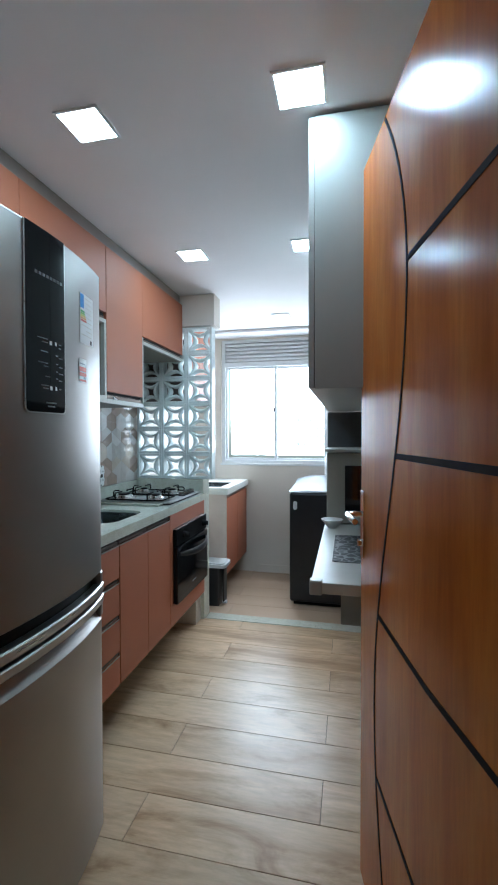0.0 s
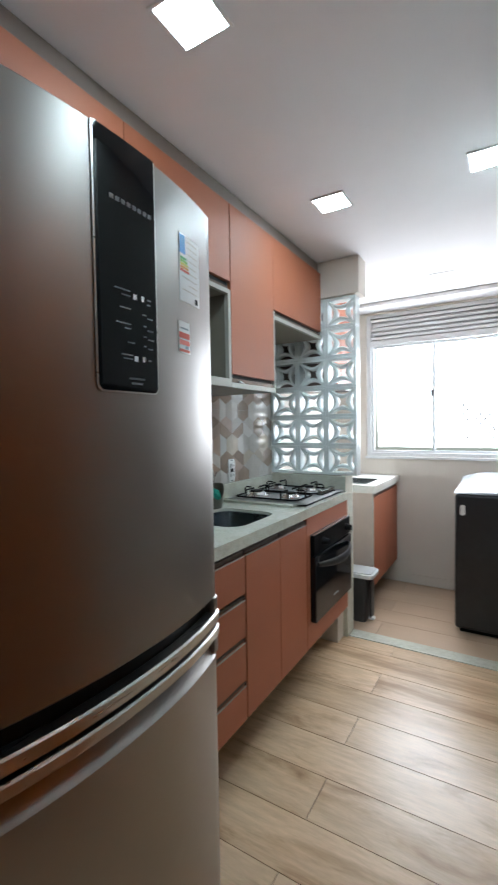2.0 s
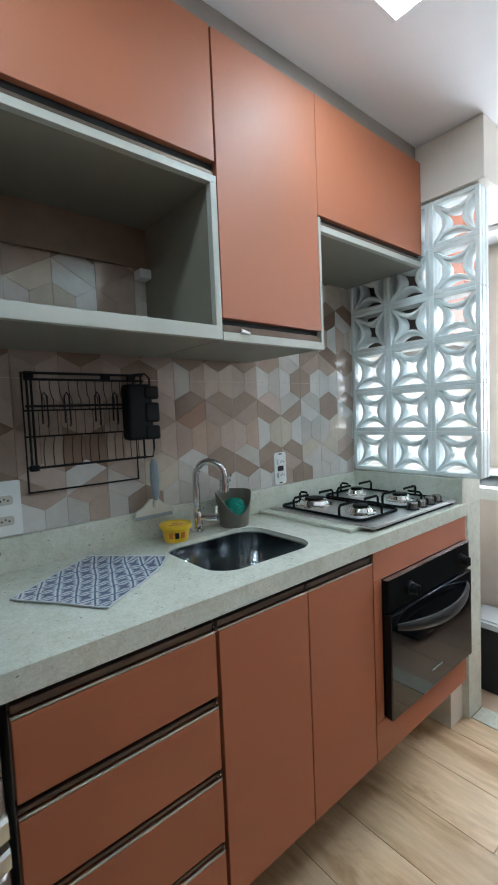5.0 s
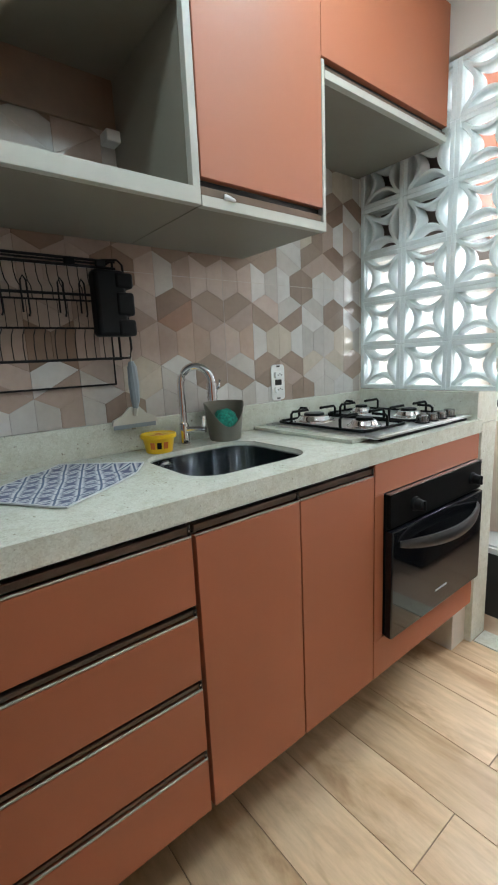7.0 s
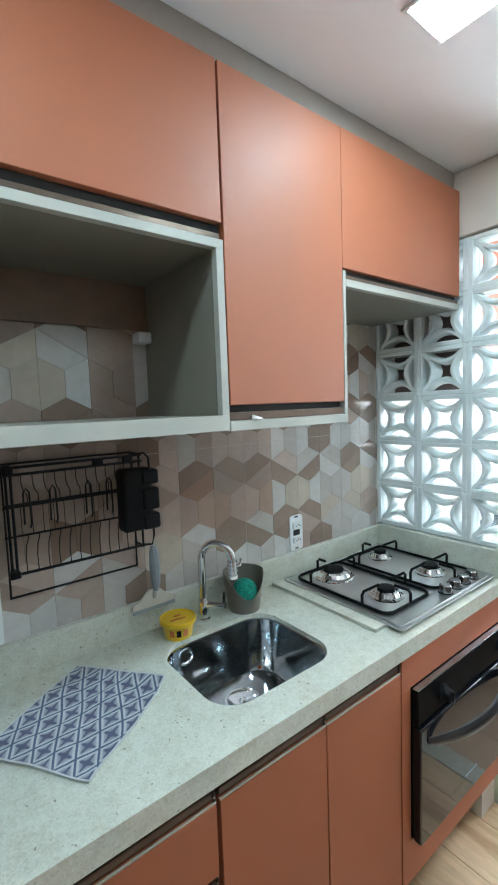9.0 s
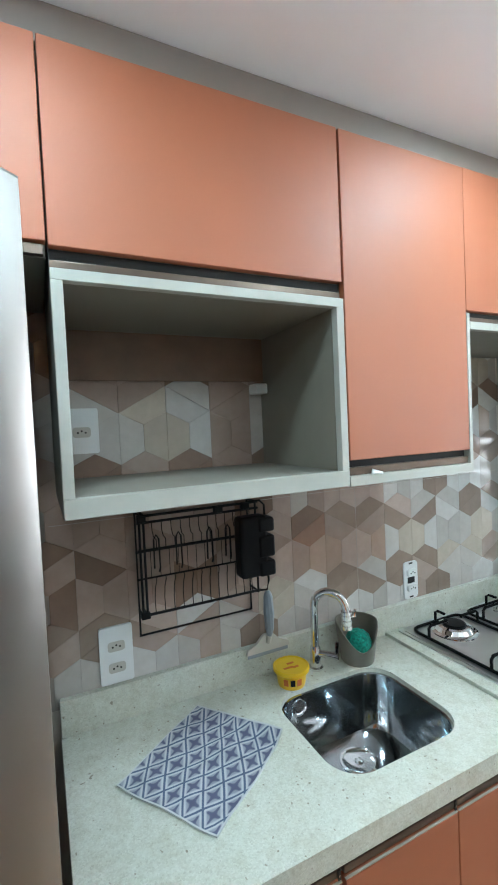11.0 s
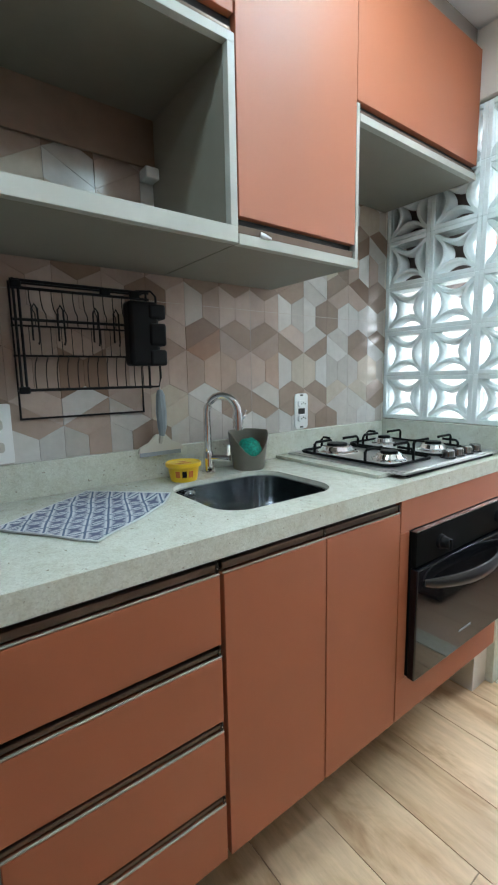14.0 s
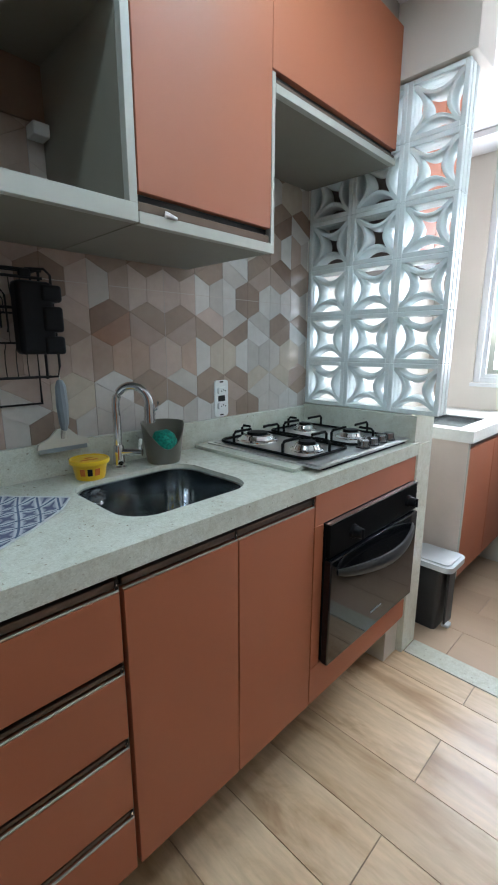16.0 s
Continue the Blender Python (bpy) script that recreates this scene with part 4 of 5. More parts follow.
def on_sticker(st, y0, y1, z0, z1, material, name="print"):
    return part(name, curved_plate(y0, y1, z0, z1, 0.0001, 0.001, 0.0014), material, st)


st = sticker("energy_label", "white energy label with colour bars on the refrigerator door", 1.428, 1.518, 1.604, 1.748)
on_sticker(st, 1.430, 1.453, 1.706, 1.746, BLUE, "header")
for i, c in enumerate(((0.02, 0.30, 0.05), (0.16, 0.42, 0.03), (0.55, 0.5, 0.02), (0.6, 0.24, 0.01), (0.55, 0.05, 0.02))):
    on_sticker(st, 1.432, 1.458 + 0.003 * i, 1.694 - i * 0.0065, 1.6990 - i * 0.0065, plain("bar_print", c, 0.4), "colour_bar")
for i in range(9):
    on_sticker(st, 1.460 if i < 4 else 1.438 + 0.03 * (i % 2), 1.506, 1.737 - i * 0.0135, 1.7388 - i * 0.0135, CLEAR_GREY)
on_sticker(st, 1.495, 1.507, 1.609, 1.621, BLACK_PLASTIC, "code_patch")
st = sticker("warranty_sticker", "small white sticker with red print on the refrigerator door", 1.421, 1.467, 1.491, 1.559)
RED = plain("red_print", (0.62, 0.10, 0.06), 0.4)
for z0, z1 in ((1.522, 1.535), (1.508, 1.519), (1.493, 1.499)):
    on_sticker(st, 1.423, 1.465, z0, z1, RED)
on_sticker(st, 1.427, 1.460, 1.542, 1.546, GREY_RUBBER)
on_sticker(st, 1.447, 1.462, 1.500, 1.507, GREY_RUBBER)

# ---- screen of glazed breeze blocks ----
BW, BH, BD = 0.1885, 0.1763, 0.075


def breeze_block():
    """A square block pierced by four lens-shaped openings and a concave star in the middle."""
    bm = bmesh.new()
    hw, hh, f = BW / 2 - 0.0001, BH / 2 - 0.0001, 0.0165
    for i, (ya, yb) in enumerate(((0.0, 0.018), (0.018, 0.024), (0.024, 0.050), (0.050, 0.056), (0.056, BD))):
        s = 0.0 if i % 2 == 0 else 0.003
        for x0, x1, z0, z1 in ((-hw + s, -hw + f, -hh + s, hh - s), (hw - f, hw - s, -hh + s, hh - s), (-hw + f, hw - f, -hh + s, -hh + f), (-hw + f, hw - f, hh - f, hh - s)):
            add_box(bm, x0, x1, ya, yb, z0, z1, 0.002 if s == 0 else 0, 1)
    iw, ih, n = hw - f + 0.001, hh - f + 0.001, 10
    turn = ((1, 0, 0, 1), (0, -1, 1, 0), (-1, 0, 0, -1), (0, 1, -1, 0))

    def ring(side, grow, y):
        """The star's edge and the lens's edge on one side of the block; grow widens the openings."""
        a, b, c, d = turn[side]
        k, c0, e, l0 = 0.55 + grow * 0.8, 0.27 + grow, 0.80 + grow * 0.5, 0.66 - grow
        star, lens = [], []
        for i in range(n + 1):
            u = -1 + 2 * i / n
            for out, (p, q) in ((star, (u * k, c0 + (k - c0) * abs(u) ** 1.7)), (lens, (u * e, l0 + (1 - l0) * abs(u) ** 2.0))):
                out.append(bm.verts.new(((a * p + b * q) * iw, y, (c * p + d * q) * ih)))
        corner = bm.verts.new(((a + b) * iw, y, (c + d) * ih))
        return star, lens, corner

    depths = ((0.135, 0.006), (0.115, 0.0068), (0.085, 0.010), (0.05, 0.017), (0.015, 0.030), (0.0, 0.042), (0.03, 0.056), (0.09, 0.066))
    layers = [[ring(s, g, y) for s in range(4)] for g, y in depths]
    for li in (0, len(depths) - 1):
        for s in range(4):
            star, lens, corner = layers[li][s]
            for i in range(n):
                bm.faces.new((star[i], star[i + 1], lens[i + 1], lens[i]))
            nxt = layers[li][(s + 1) % 4]
            prv = layers[li][(s - 1) % 4]
            far = nxt if (nxt[0][0].co - star[-1].co).length < 1e-5 else prv
            bm.faces.new((star[-1], lens[-1], corner, far[1][0]))
    for a, b in zip(layers, layers[1:]):
        for s in range(4):
            for kind in (0, 1):
                for i in range(n):
                    bm.faces.new((a[s][kind][i], a[s][kind][i + 1], b[s][kind][i + 1], b[s][kind][i]))
    bmesh.ops.remove_doubles(bm, verts=bm.verts, dist=2e-5)
    bmesh.ops.recalc_face_normals(bm, faces=bm.faces)
    return bm


screen = empty("breeze_block_screen", (-0.963, 3.24, 1.03), "pale blue-white glazed breeze block screen beside the cooktop", "screen wall", "", "structure")
first = None
for r in range(6):
    for c in range(3):
        at = (WX + 0.003 + BW * (c + 0.5), 3.205, 1.0275 + BH * (r + 0.5))
        if first is None:
            first = obj("block", breeze_block(), CERAMIC)
            b = first
        else:
            b = new("block", first.data)
        b.location = at
        b.parent = screen
        b.matrix_parent_inverse = Matrix.Translation(screen.location).inverted()

# ---- laundry side ----
PINK_GREY = plain("pinkish_beige_laminate", (0.60, 0.50, 0.44), 0.45, var=0.03)
LSTONE = plain("white_laundry_stone", (0.70, 0.69, 0.65), 0.3, var=0.06, scale=60)
lc = empty("laundry_cabinet", (-0.97, 4.0, 0.19), "wall-hung terracotta laundry cabinet with a beige end panel", "cabinet")
part("body", boxes([(WX + 0.004, -0.745, 3.74, YB - 0.005, 0.19, 0.845)]), PINK_GREY, lc)
part("end_panel", box(WX + 0.004, -0.727, 3.720, 3.739, 0.188, 0.848, 0.001), PINK_GREY, lc)
part("edge", box(-0.7265, -0.722, 3.720, 3.739, 0.188, 0.848, 0.001), EDGE_WHITE, lc)
for a, b in ((3.742, 4.10), (4.103, YB - 0.006)):
    part("cabinet_door", box(-0.744, -0.724, a, b, 0.19, 0.815, 0.0015), TERRACOTTA, lc)
part("grip_channel", box(-0.744, -0.732, 3.742, YB - 0.006, 0.819, 0.845, 0.001), GOLA, lc)
lt = empty("laundry_worktop", (-0.97, 4.0, 0.85), "white stone laundry worktop with an inset steel tub", "worktop")
part("slab", boxes([(WX + 0.002, -0.705, 3.705, 3.79, 0.85, 0.902), (WX + 0.002, -1.17, 3.79, 4.15, 0.85, 0.902), (-0.79, -0.705, 3.79, 4.15, 0.85, 0.902), (WX + 0.002, -0.705, 4.15, YB - 0.002, 0.85, 0.902)], 0.0), LSTONE, lt)
part("tub", boxes([(-1.1695, -0.7905, 3.7905, 4.1495, 0.846, 0.852), (-1.1695, -1.165, 3.7905, 4.1495, 0.852, 0.898), (-0.795, -0.7905, 3.7905, 4.1495, 0.852, 0.898), (-1.165, -0.795, 3.7905, 3.795, 0.852, 0.898), (-1.165, -0.795, 4.145, 4.1495, 0.852, 0.898)]), SINK_STEEL, lt)
uc = empty("laundry_wall_cabinet", (-1.05, 3.9, 1.58), "terracotta wall cabinet over the laundry tub", "cabinet")
# body and end panel carry their shade as a dark colour
part("body", boxes([(WX + 0.004, -0.925, 3.36, 3.87, 1.575, 2.255)]), SHADED_BOARD, uc)
part("end_panel", box(WX + 0.004, -0.925, 3.34, 3.359, 1.575, 2.255, 0.001), SHADED_BOARD, uc)
for a, b in ((3.342, 3.605), (3.608, 3.87)):
    part("cabinet_door", box(-0.924, -0.906, a, b, 1.61, 2.255, 0.0015), TERRACOTTA, uc)

# ---- waste bin ----
bn = empty("waste_bin", (-0.757, 3.618, 0.0), "charcoal plastic waste bin with a light grey lid", "waste bin")


def tapered(x0, x1, y0, y1, z0, z1, r, grow):
    cx, cy = (x0 + x1) / 2, (y0 + y1) / 2
    bm = bmesh.new()
    rings = []
    for z, k in ((z0, 0.0), (z0 + 0.004, 0.003), (z1, grow)):
        rings.append([bm.verts.new((*p, z)) for p in round_rect(cx, cy, x1 - x0 + 2 * k, y1 - y0 + 2 * k, r, 5)])
    for a, b in zip(rings, rings[1:]):
        for i in range(len(a)):
            j = (i + 1) % len(a)
            bm.faces.new((a[i], a[j], b[j], b[i]))
    bm.faces.new(list(reversed(rings[0])))
    bm.faces.new(rings[-1])
    bmesh.ops.recalc_face_normals(bm, faces=bm.faces)
    return bm


part("bucket", tapered(-0.855, -0.735, 3.55, 3.685, 0.0, 0.305, 0.02, 0.014), BIN_DARK, bn)
part("frame_post", box(-0.713, -0.702, 3.585, 3.665, 0.02, 0.305, 0.004), BIN_DARK, bn)
part("pedal", box(-0.720, -0.685, 3.585, 3.625, 0.012, 0.03, 0.005), BIN_LID, bn)
ld = part("lid", slab(round_rect(-0.785, 3.618, 0.215, 0.19, 0.035, 6), flat, 0.305, 0.330), BIN_LID, bn)
part("lid_top", slab(round_rect(-0.785, 3.618, 0.185, 0.16, 0.026, 6), flat, 0.330, 0.338), BIN_LID, ld)

# ---- washing machine ----
wm = empty("washing_machine", (0.08, 4.02, 0.0), "black top-loading washing machine with a grey lid", "washing machine")
part("body", box(-0.203, 0.410, 3.695, 4.33, 0.03, 0.885, 0.02, 3), WASHER_BLACK, wm)
part("foot_rail", box(-0.175, 0.385, 3.73, 4.30, 0.0, 0.03, 0.004), BLACK_PLASTIC, wm)


def sloped_top():
    bm = bmesh.new()
    pts = ((3.690, 0.888), (3.705, 0.899), (3.80, 0.906), (4.15, 0.928), (4.25, 0.965), (4.33, 0.965), (4.33, 0.888))
    n = 14
    rows = []
    for i in range(n + 1):
        x = -0.207 + 0.62 * i / n
        d = min(i, n - i) / n
        k = min(1, 0.55 + 2.4 * d)
        rows.append([bm.verts.new((x, y, 0.888 + (z - 0.888) * k)) for y, z in pts])
    for a, b in zip(rows, rows[1:]):
        for k in range(len(pts)):
            j = (k + 1) % len(pts)
            bm.faces.new((a[k], a[j], b[j], b[k]))
    bm.faces.new(rows[0])
    bm.faces.new(list(reversed(rows[-1])))
    bmesh.ops.recalc_face_normals(bm, faces=bm.faces)
    return bm


part("lid", sloped_top(), WASHER_LID, wm, "glossy grey lid and console")
part("badge", slab(round_rect(-0.158, 0.785, 0.03, 0.065, 0.012, 4), lambda u, v, t: (u, t, v), 3.690, 3.696), WHITE_PLASTIC, wm)
whole("detergent_bottle", lathe([(0.036, 0), (0.043, 0.006), (0.045, 0.13), (0.04, 0.165), (0.022, 0.20), (0.02, 0.21), (0.024, 0.212), (0.024, 0.245), (0.02, 0.25)], (0.085, 4.28, 0.9655), 24), WHITE_PLASTIC, "white plastic bottle standing on the washing machine", "bottle")

# ---- fold-out worktop and grey units on the other side ----
DESK = plain("white_desk_laminate", (0.60, 0.585, 0.54), 0.32, var=0.04)
dk = empty("worktop_table", (0.32, 2.3, 0.80), "white laminate worktop table fixed along the wall", "table")
part("tabletop", box(0.118, RX - 0.003, 1.750, 3.098, 0.815, 0.853, 0.003), DESK, dk)
part("apron", box(0.215, RX - 0.003, 1.82, 3.0, 0.69, 0.814, 0.002), SIDE_GREY, dk)
part("corner_guard", box(0.114, 0.156, 1.745, 1.785, 0.810, 0.859, 0.006), CLEAR_GREY, dk, "clear plastic corner guard")
rc = empty("grey_wall_cabinet", (0.32, 2.38, 1.458), "satin grey wall cabinet reaching the ceiling", "cabinet")
part("body", box(0.138, RX - 0.003, 1.65, 3.078, 1.478, CZ - 0.012, 0.001), SIDE_GREY, rc)
for a, b in ((1.651, 2.13), (2.133, 2.61), (2.613, 3.077)):
    part("cabinet_door", box(0.119, 0.137, a, b, 1.481, CZ - 0.014, 0.0012), SIDE_GREY, rc)
nu = empty("microwave_niche", (0.32, 3.0, 0.84), "dark grey open niche unit standing on the worktop", "shelf unit")
part("back_panel", box(0.116, RX - 0.003, 3.080, 3.096, 0.854, 1.476, 0.001), plain("dark_grey_panel", (0.10, 0.10, 0.105), 0.45), nu)
part("shelf", box(0.118, RX - 0.003, 2.66, 3.0795, 1.245, 1.259, 0.001), EDGE_WHITE, nu)
mw = empty("microwave", (0.33, 2.88, 0.84), "beige microwave oven with a dark window on the worktop", "microwave")
part("case", box(0.128, RX - 0.008, 2.695, 3.07, 0.863, 1.239, 0.006), BEIGE_BOX, mw)
part("door_glass", box(0.224, RX - 0.012, 2.688, 2.6945, 0.905, 1.172, 0.002), DARK_GLASS, mw)
for x, y in ((0.16, 2.72), (0.49, 2.72), (0.16, 3.05), (0.49, 3.05)):
    part("foot", box(x - 0.012, x + 0.012, y - 0.012, y + 0.012, 0.8532, 0.8628, 0.001), BLACK_PLASTIC, mw)


def mat_pattern():
    m = mat("black_white_woven_print", (0.02, 0.02, 0.02), 0.6)
    w = node(m, "ShaderNodeTexVoronoi", Scale=26.0)
    w.feature = "DISTANCE_TO_EDGE"
    link(m, coords(m), w.inputs["Vector"])
    link(m, ramp(m, w.outputs["Distance"], [(0.05, (0.16, 0.16, 0.16)), (0.10, (0.012, 0.012, 0.013))]), bsdf(m).inputs["Base Color"])
    return m


whole("placemat", slab(round_rect(0.30, 2.22, 0.24, 0.45, 0.01, 3), flat, 0.8532, 0.8555), mat_pattern(), "black placemat with pale line pattern on the worktop", "placemat")
whole("small_bowl", lathe([(0.022, 0.0), (0.024, 0.004), (0.045, 0.03), (0.056, 0.045), (0.053, 0.045), (0.042, 0.031), (0.02, 0.007)], (0.160, 2.61, 0.8532), 28), WHITE_PLASTIC, "small white bowl on the worktop", "bowl")

# ---- sockets ----
def socket_plate(label, y0, y1, z0, z1, outlets, cover=True, x=WX + 0.0052):
    e = empty("wall_socket", (x, (y0 + y1) / 2, (z0 + z1) / 2), label, "socket", "sockets")
    yc = (y0 + y1) / 2
    if cover:
        part("plate", slab(round_rect(yc, (z0 + z1) / 2, y1 - y0, z1 - z0, 0.005, 4), lambda u, v, t: (t, u, v), x, x + 0.008), WHITE_PLASTIC, e)
    else:
        part("mounting_frame", slab(round_rect(yc, (z0 + z1) / 2, y1 - y0, z1 - z0, 0.012, 4), lambda u, v, t: (t, u, v), x, x + 0.004), WHITE_PLASTIC, e)
        part("open_slot", slab(round_rect(yc, (z0 + z1) / 2, (y1 - y0) * 0.5, 0.02, 0.002, 2), lambda u, v, t: (t, u, v), x + 0.0042, x + 0.0052), GAP_DARK, e)
        for z in (z0 + 0.006, z1 - 0.006):
            part("screw_slot", box(x + 0.0042, x + 0.005, yc - 0.008, yc + 0.008, z - 0.0025, z + 0.0025, 0), GAP_DARK, e)
    for z in outlets:
        s = part("outlet", slab(round_rect(yc, z, 0.040, 0.024, 0.007, 4), lambda u, v, t: (t, u, v), x + 0.008 if cover else x + 0.004, x + (0.0092 if cover else 0.014)), CLEAR_GREY if cover else WHITE_PLASTIC, e)
        for dy in (-0.0085, 0, 0.0085):
            xx = x + (0.0092 if cover else 0.014)
            part("hole", lathe([(0.0024, 0), (0.0024, 0.0006)], (xx, yc + dy, z + (0.003 if dy == 0 else -0.001)), 8, "X"), GAP_DARK, s)


socket_plate("white wall socket missing its cover plate above the worktop", 2.690, 2.752, 1.022, 1.148, (1.060, 1.112), False)
socket_plate("white double wall socket above the worktop", 1.713, 1.791, 1.022, 1.160, (1.060, 1.112))
socket_plate("white single wall socket inside the open niche", 1.664, 1.740, 1.582, 1.688, (1.632,))
whole("shelf_bracket", boxes([(WX + 0.006, WX + 0.05, 2.143, 2.180, 1.716, 1.744)], 0.004), WHITE_PLASTIC, "small white plastic bracket inside the niche", "bracket")

# ---- hanging dish rack ----
rk = empty("dish_rack", (WX + 0.01, 1.965, 1.12), "black wire dish rack hanging on the tiled wall", "dish rack")
ra, rb = WX + 0.012, WX + 0.062
part("back_frame", tube([(ra, y, z) for y, z in ((1.812, 1.122), (2.118, 1.122), (2.118, 1.432), (1.812, 1.432))], 0.0036, 8, True), BLACK_WIRE, rk)
for z, x in ((1.428, rb), (1.412, rb), (1.345, rb), (1.335, ra + 0.02), (1.268, ra + 0.02), (1.190, rb)):
    part("rail", tube([(x, 1.806, z), (x, 2.125, z)], 0.0034 if x == rb else 0.0024, 8), BLACK_WIRE, rk)
for y in (1.812, 1.822, 2.118):
    part("upright", tube([(rb, y, 1.43), (rb, y, 1.185)], 0.003, 8), BLACK_WIRE, rk)
    part("arm", tube([(ra, y, 1.43), (rb, y, 1.43)], 0.003, 6), BLACK_WIRE, rk)
    part("arm", tube([(ra, y, 1.188), (rb, y, 1.188)], 0.003, 6), BLACK_WIRE, rk)
for i in range(12):
    y = 1.842 + i * 0.0235
    part("plate_wire", tube([(rb, y, 1.412), (rb - 0.004, y + 0.001, 1.39), (rb - 0.012, y + 0.006, 1.372), (rb - 0.022, y + 0.014, 1.362), (ra + 0.02, y + 0.016, 1.335)], 0.0012, 6), BLACK_WIRE, rk)
    part("plate_wire", tube([(ra + 0.02, y, 1.335), (ra + 0.02, y, 1.268)], 0.0009, 5), BLACK_WIRE, rk)
    part("plate_wire", tube([(rb, y, 1.190), (rb, y - 0.001, 1.225), (rb - 0.008, y + 0.003, 1.25), (rb - 0.02, y + 0.010, 1.262), (ra + 0.02, y + 0.012, 1.268)], 0.0012, 6), BLACK_WIRE, rk)
for y in (1.850, 1.905, 1.985, 2.035, 2.075):
    part("hook", tube([(rb + 0.004, y - 0.007, 1.30), (rb + 0.004, y - 0.006, 1.37), (rb + 0.004, y, 1.38), (rb + 0.004, y + 0.006, 1.37), (rb + 0.004, y + 0.007, 1.30), (rb + 0.010, y + 0.003, 1.292)], 0.0022, 6), BLACK_WIRE, rk)
for z in (1.42, 1.19):
    part("joint", box(rb - 0.007, rb + 0.007, 1.806, 1.828, z - 0.008, z + 0.008, 0.003), BLACK_PLASTIC, rk)
part("joint", box(rb - 0.006, rb + 0.006, 2.00, 2.025, 1.412, 1.430, 0.003), BLACK_PLASTIC, rk)
part("joint", box(rb - 0.006, rb + 0.006, 2.075, 2.10, 1.412, 1.430, 0.003), BLACK_PLASTIC, rk)
part("side_loop", tube([(rb, 2.09, 1.43), (rb + 0.008, 2.128, 1.432), (rb + 0.01, 2.14, 1.42), (rb + 0.01, 2.145, 1.215), (rb + 0.008, 2.14, 1.19), (rb, 2.12, 1.19)], 0.003, 8), BLACK_WIRE, rk)
cd = empty("cutlery_holder", (rb + 0.03, 2.115, 1.23), "black plastic cutlery holder hooked on the dish rack", "cutlery holder")
part("back_shell", box(rb + 0.006, rb + 0.052, 2.050, 2.128, 1.243, 1.400, 0.010, 3), BLACK_PLASTIC, cd)
for z0, z1 in ((1.243, 1.283), (1.292, 1.348), (1.357, 1.394)):
    part("lobe", box(rb + 0.008, rb + 0.056, 2.100, 2.146, z0, z1, 0.007, 3), BLACK_PLASTIC, cd)

# ---- squeegee ----
sq = empty("squeegee", (WX + 0.045, 2.145, 1.03), "small squeegee with grey grip hanging from the rack", "squeegee")
part("grip", tube([(WX + 0.055, 2.148, 1.180), (WX + 0.057, 2.148, 1.165), (WX + 0.058, 2.148, 1.12), (WX + 0.055, 2.150, 1.075), (WX + 0.052, 2.150, 1.055)], lambda f: 0.007 + 0.008 * math.sin(math.pi * min(1, f * 1.05)) , 10), GREY_RUBBER, sq)
part("neck", tube([(WX + 0.052, 2.150, 1.056), (WX + 0.046, 2.148, 1.035)], 0.0085, 8), CLEAR_GREY, sq)
part("head", slab([(-0.066, 0.0), (0.066, 0.0), (0.062, 0.014), (0.034, 0.026), (0.014, 0.046), (-0.014, 0.046), (-0.034, 0.026), (-0.062, 0.014)], lambda u, v, t: (WX + 0.04 + t, 2.148 + u, 1.012 + v), 0.0, 0.009), CLEAR_GREY, sq)
part("blade", box(WX + 0.042, WX + 0.045, 2.086, 2.210, 1.0, 1.013, 0.0005), GREY_RUBBER, sq)
part("hang_loop", tube([(WX + 0.055, 2.148, 1.178), (WX + 0.062, 2.145, 1.192), (rb + 0.004, 2.138, 1.196)], 0.002, 6), CLEAR_GREY, sq)

# ---- things beside the sink ----
tubb = empty("yellow_tub", (-1.148, 2.188, CT), "round yellow plastic tub with a lid beside the sink", "tub")
part("pot", lathe([(0.034, 0.0), (0.036, 0.002), (0.043, 0.041), (0.044, 0.043)], (-1.148, 2.188, CT + 0.0002), 32), YELLOW, tubb)
lid = part("lid", lathe([(0.0475, 0.040), (0.0490, 0.042), (0.0490, 0.050), (0.0465, 0.052), (0.043, 0.0490), (0.004, 0.0486)], (-1.148, 2.188, CT + 0.0002), 32), YELLOW, tubb)
for dx, dy, w in ((-0.012, 0.004, 0.02), (0.006, -0.012, 0.028), (0.010, 0.008, 0.018)):
    part("print", box(-1.148 + dx - 0.004, -1.148 + dx + 0.004, 2.188 + dy - w / 2, 2.188 + dy + w / 2, CT + 0.0488, CT + 0.0495, 0), YELLOW_LABEL, lid)
for a in (-0.9, -0.45, 0.0):
    c, s = math.cos(a), math.sin(a)
    part("print", slab([(-0.006, 0), (0.006, 0), (0.006, 0.018), (-0.006, 0.018)], lambda u, v, t: (-1.148 + c * (0.0382 + 0.18 * v + t) - s * u, 2.188 + s * (0.0382 + 0.18 * v + t) + c * u, CT + 0.014 + v), -0.001, 0.0012), BLACK_PLASTIC if a == -0.45 else YELLOW_LABEL, tubb)

caddy = empty("sponge_holder", (-1.155, 2.415, CT), "olive grey sponge holder with a scooped front beside the tap", "sponge holder")


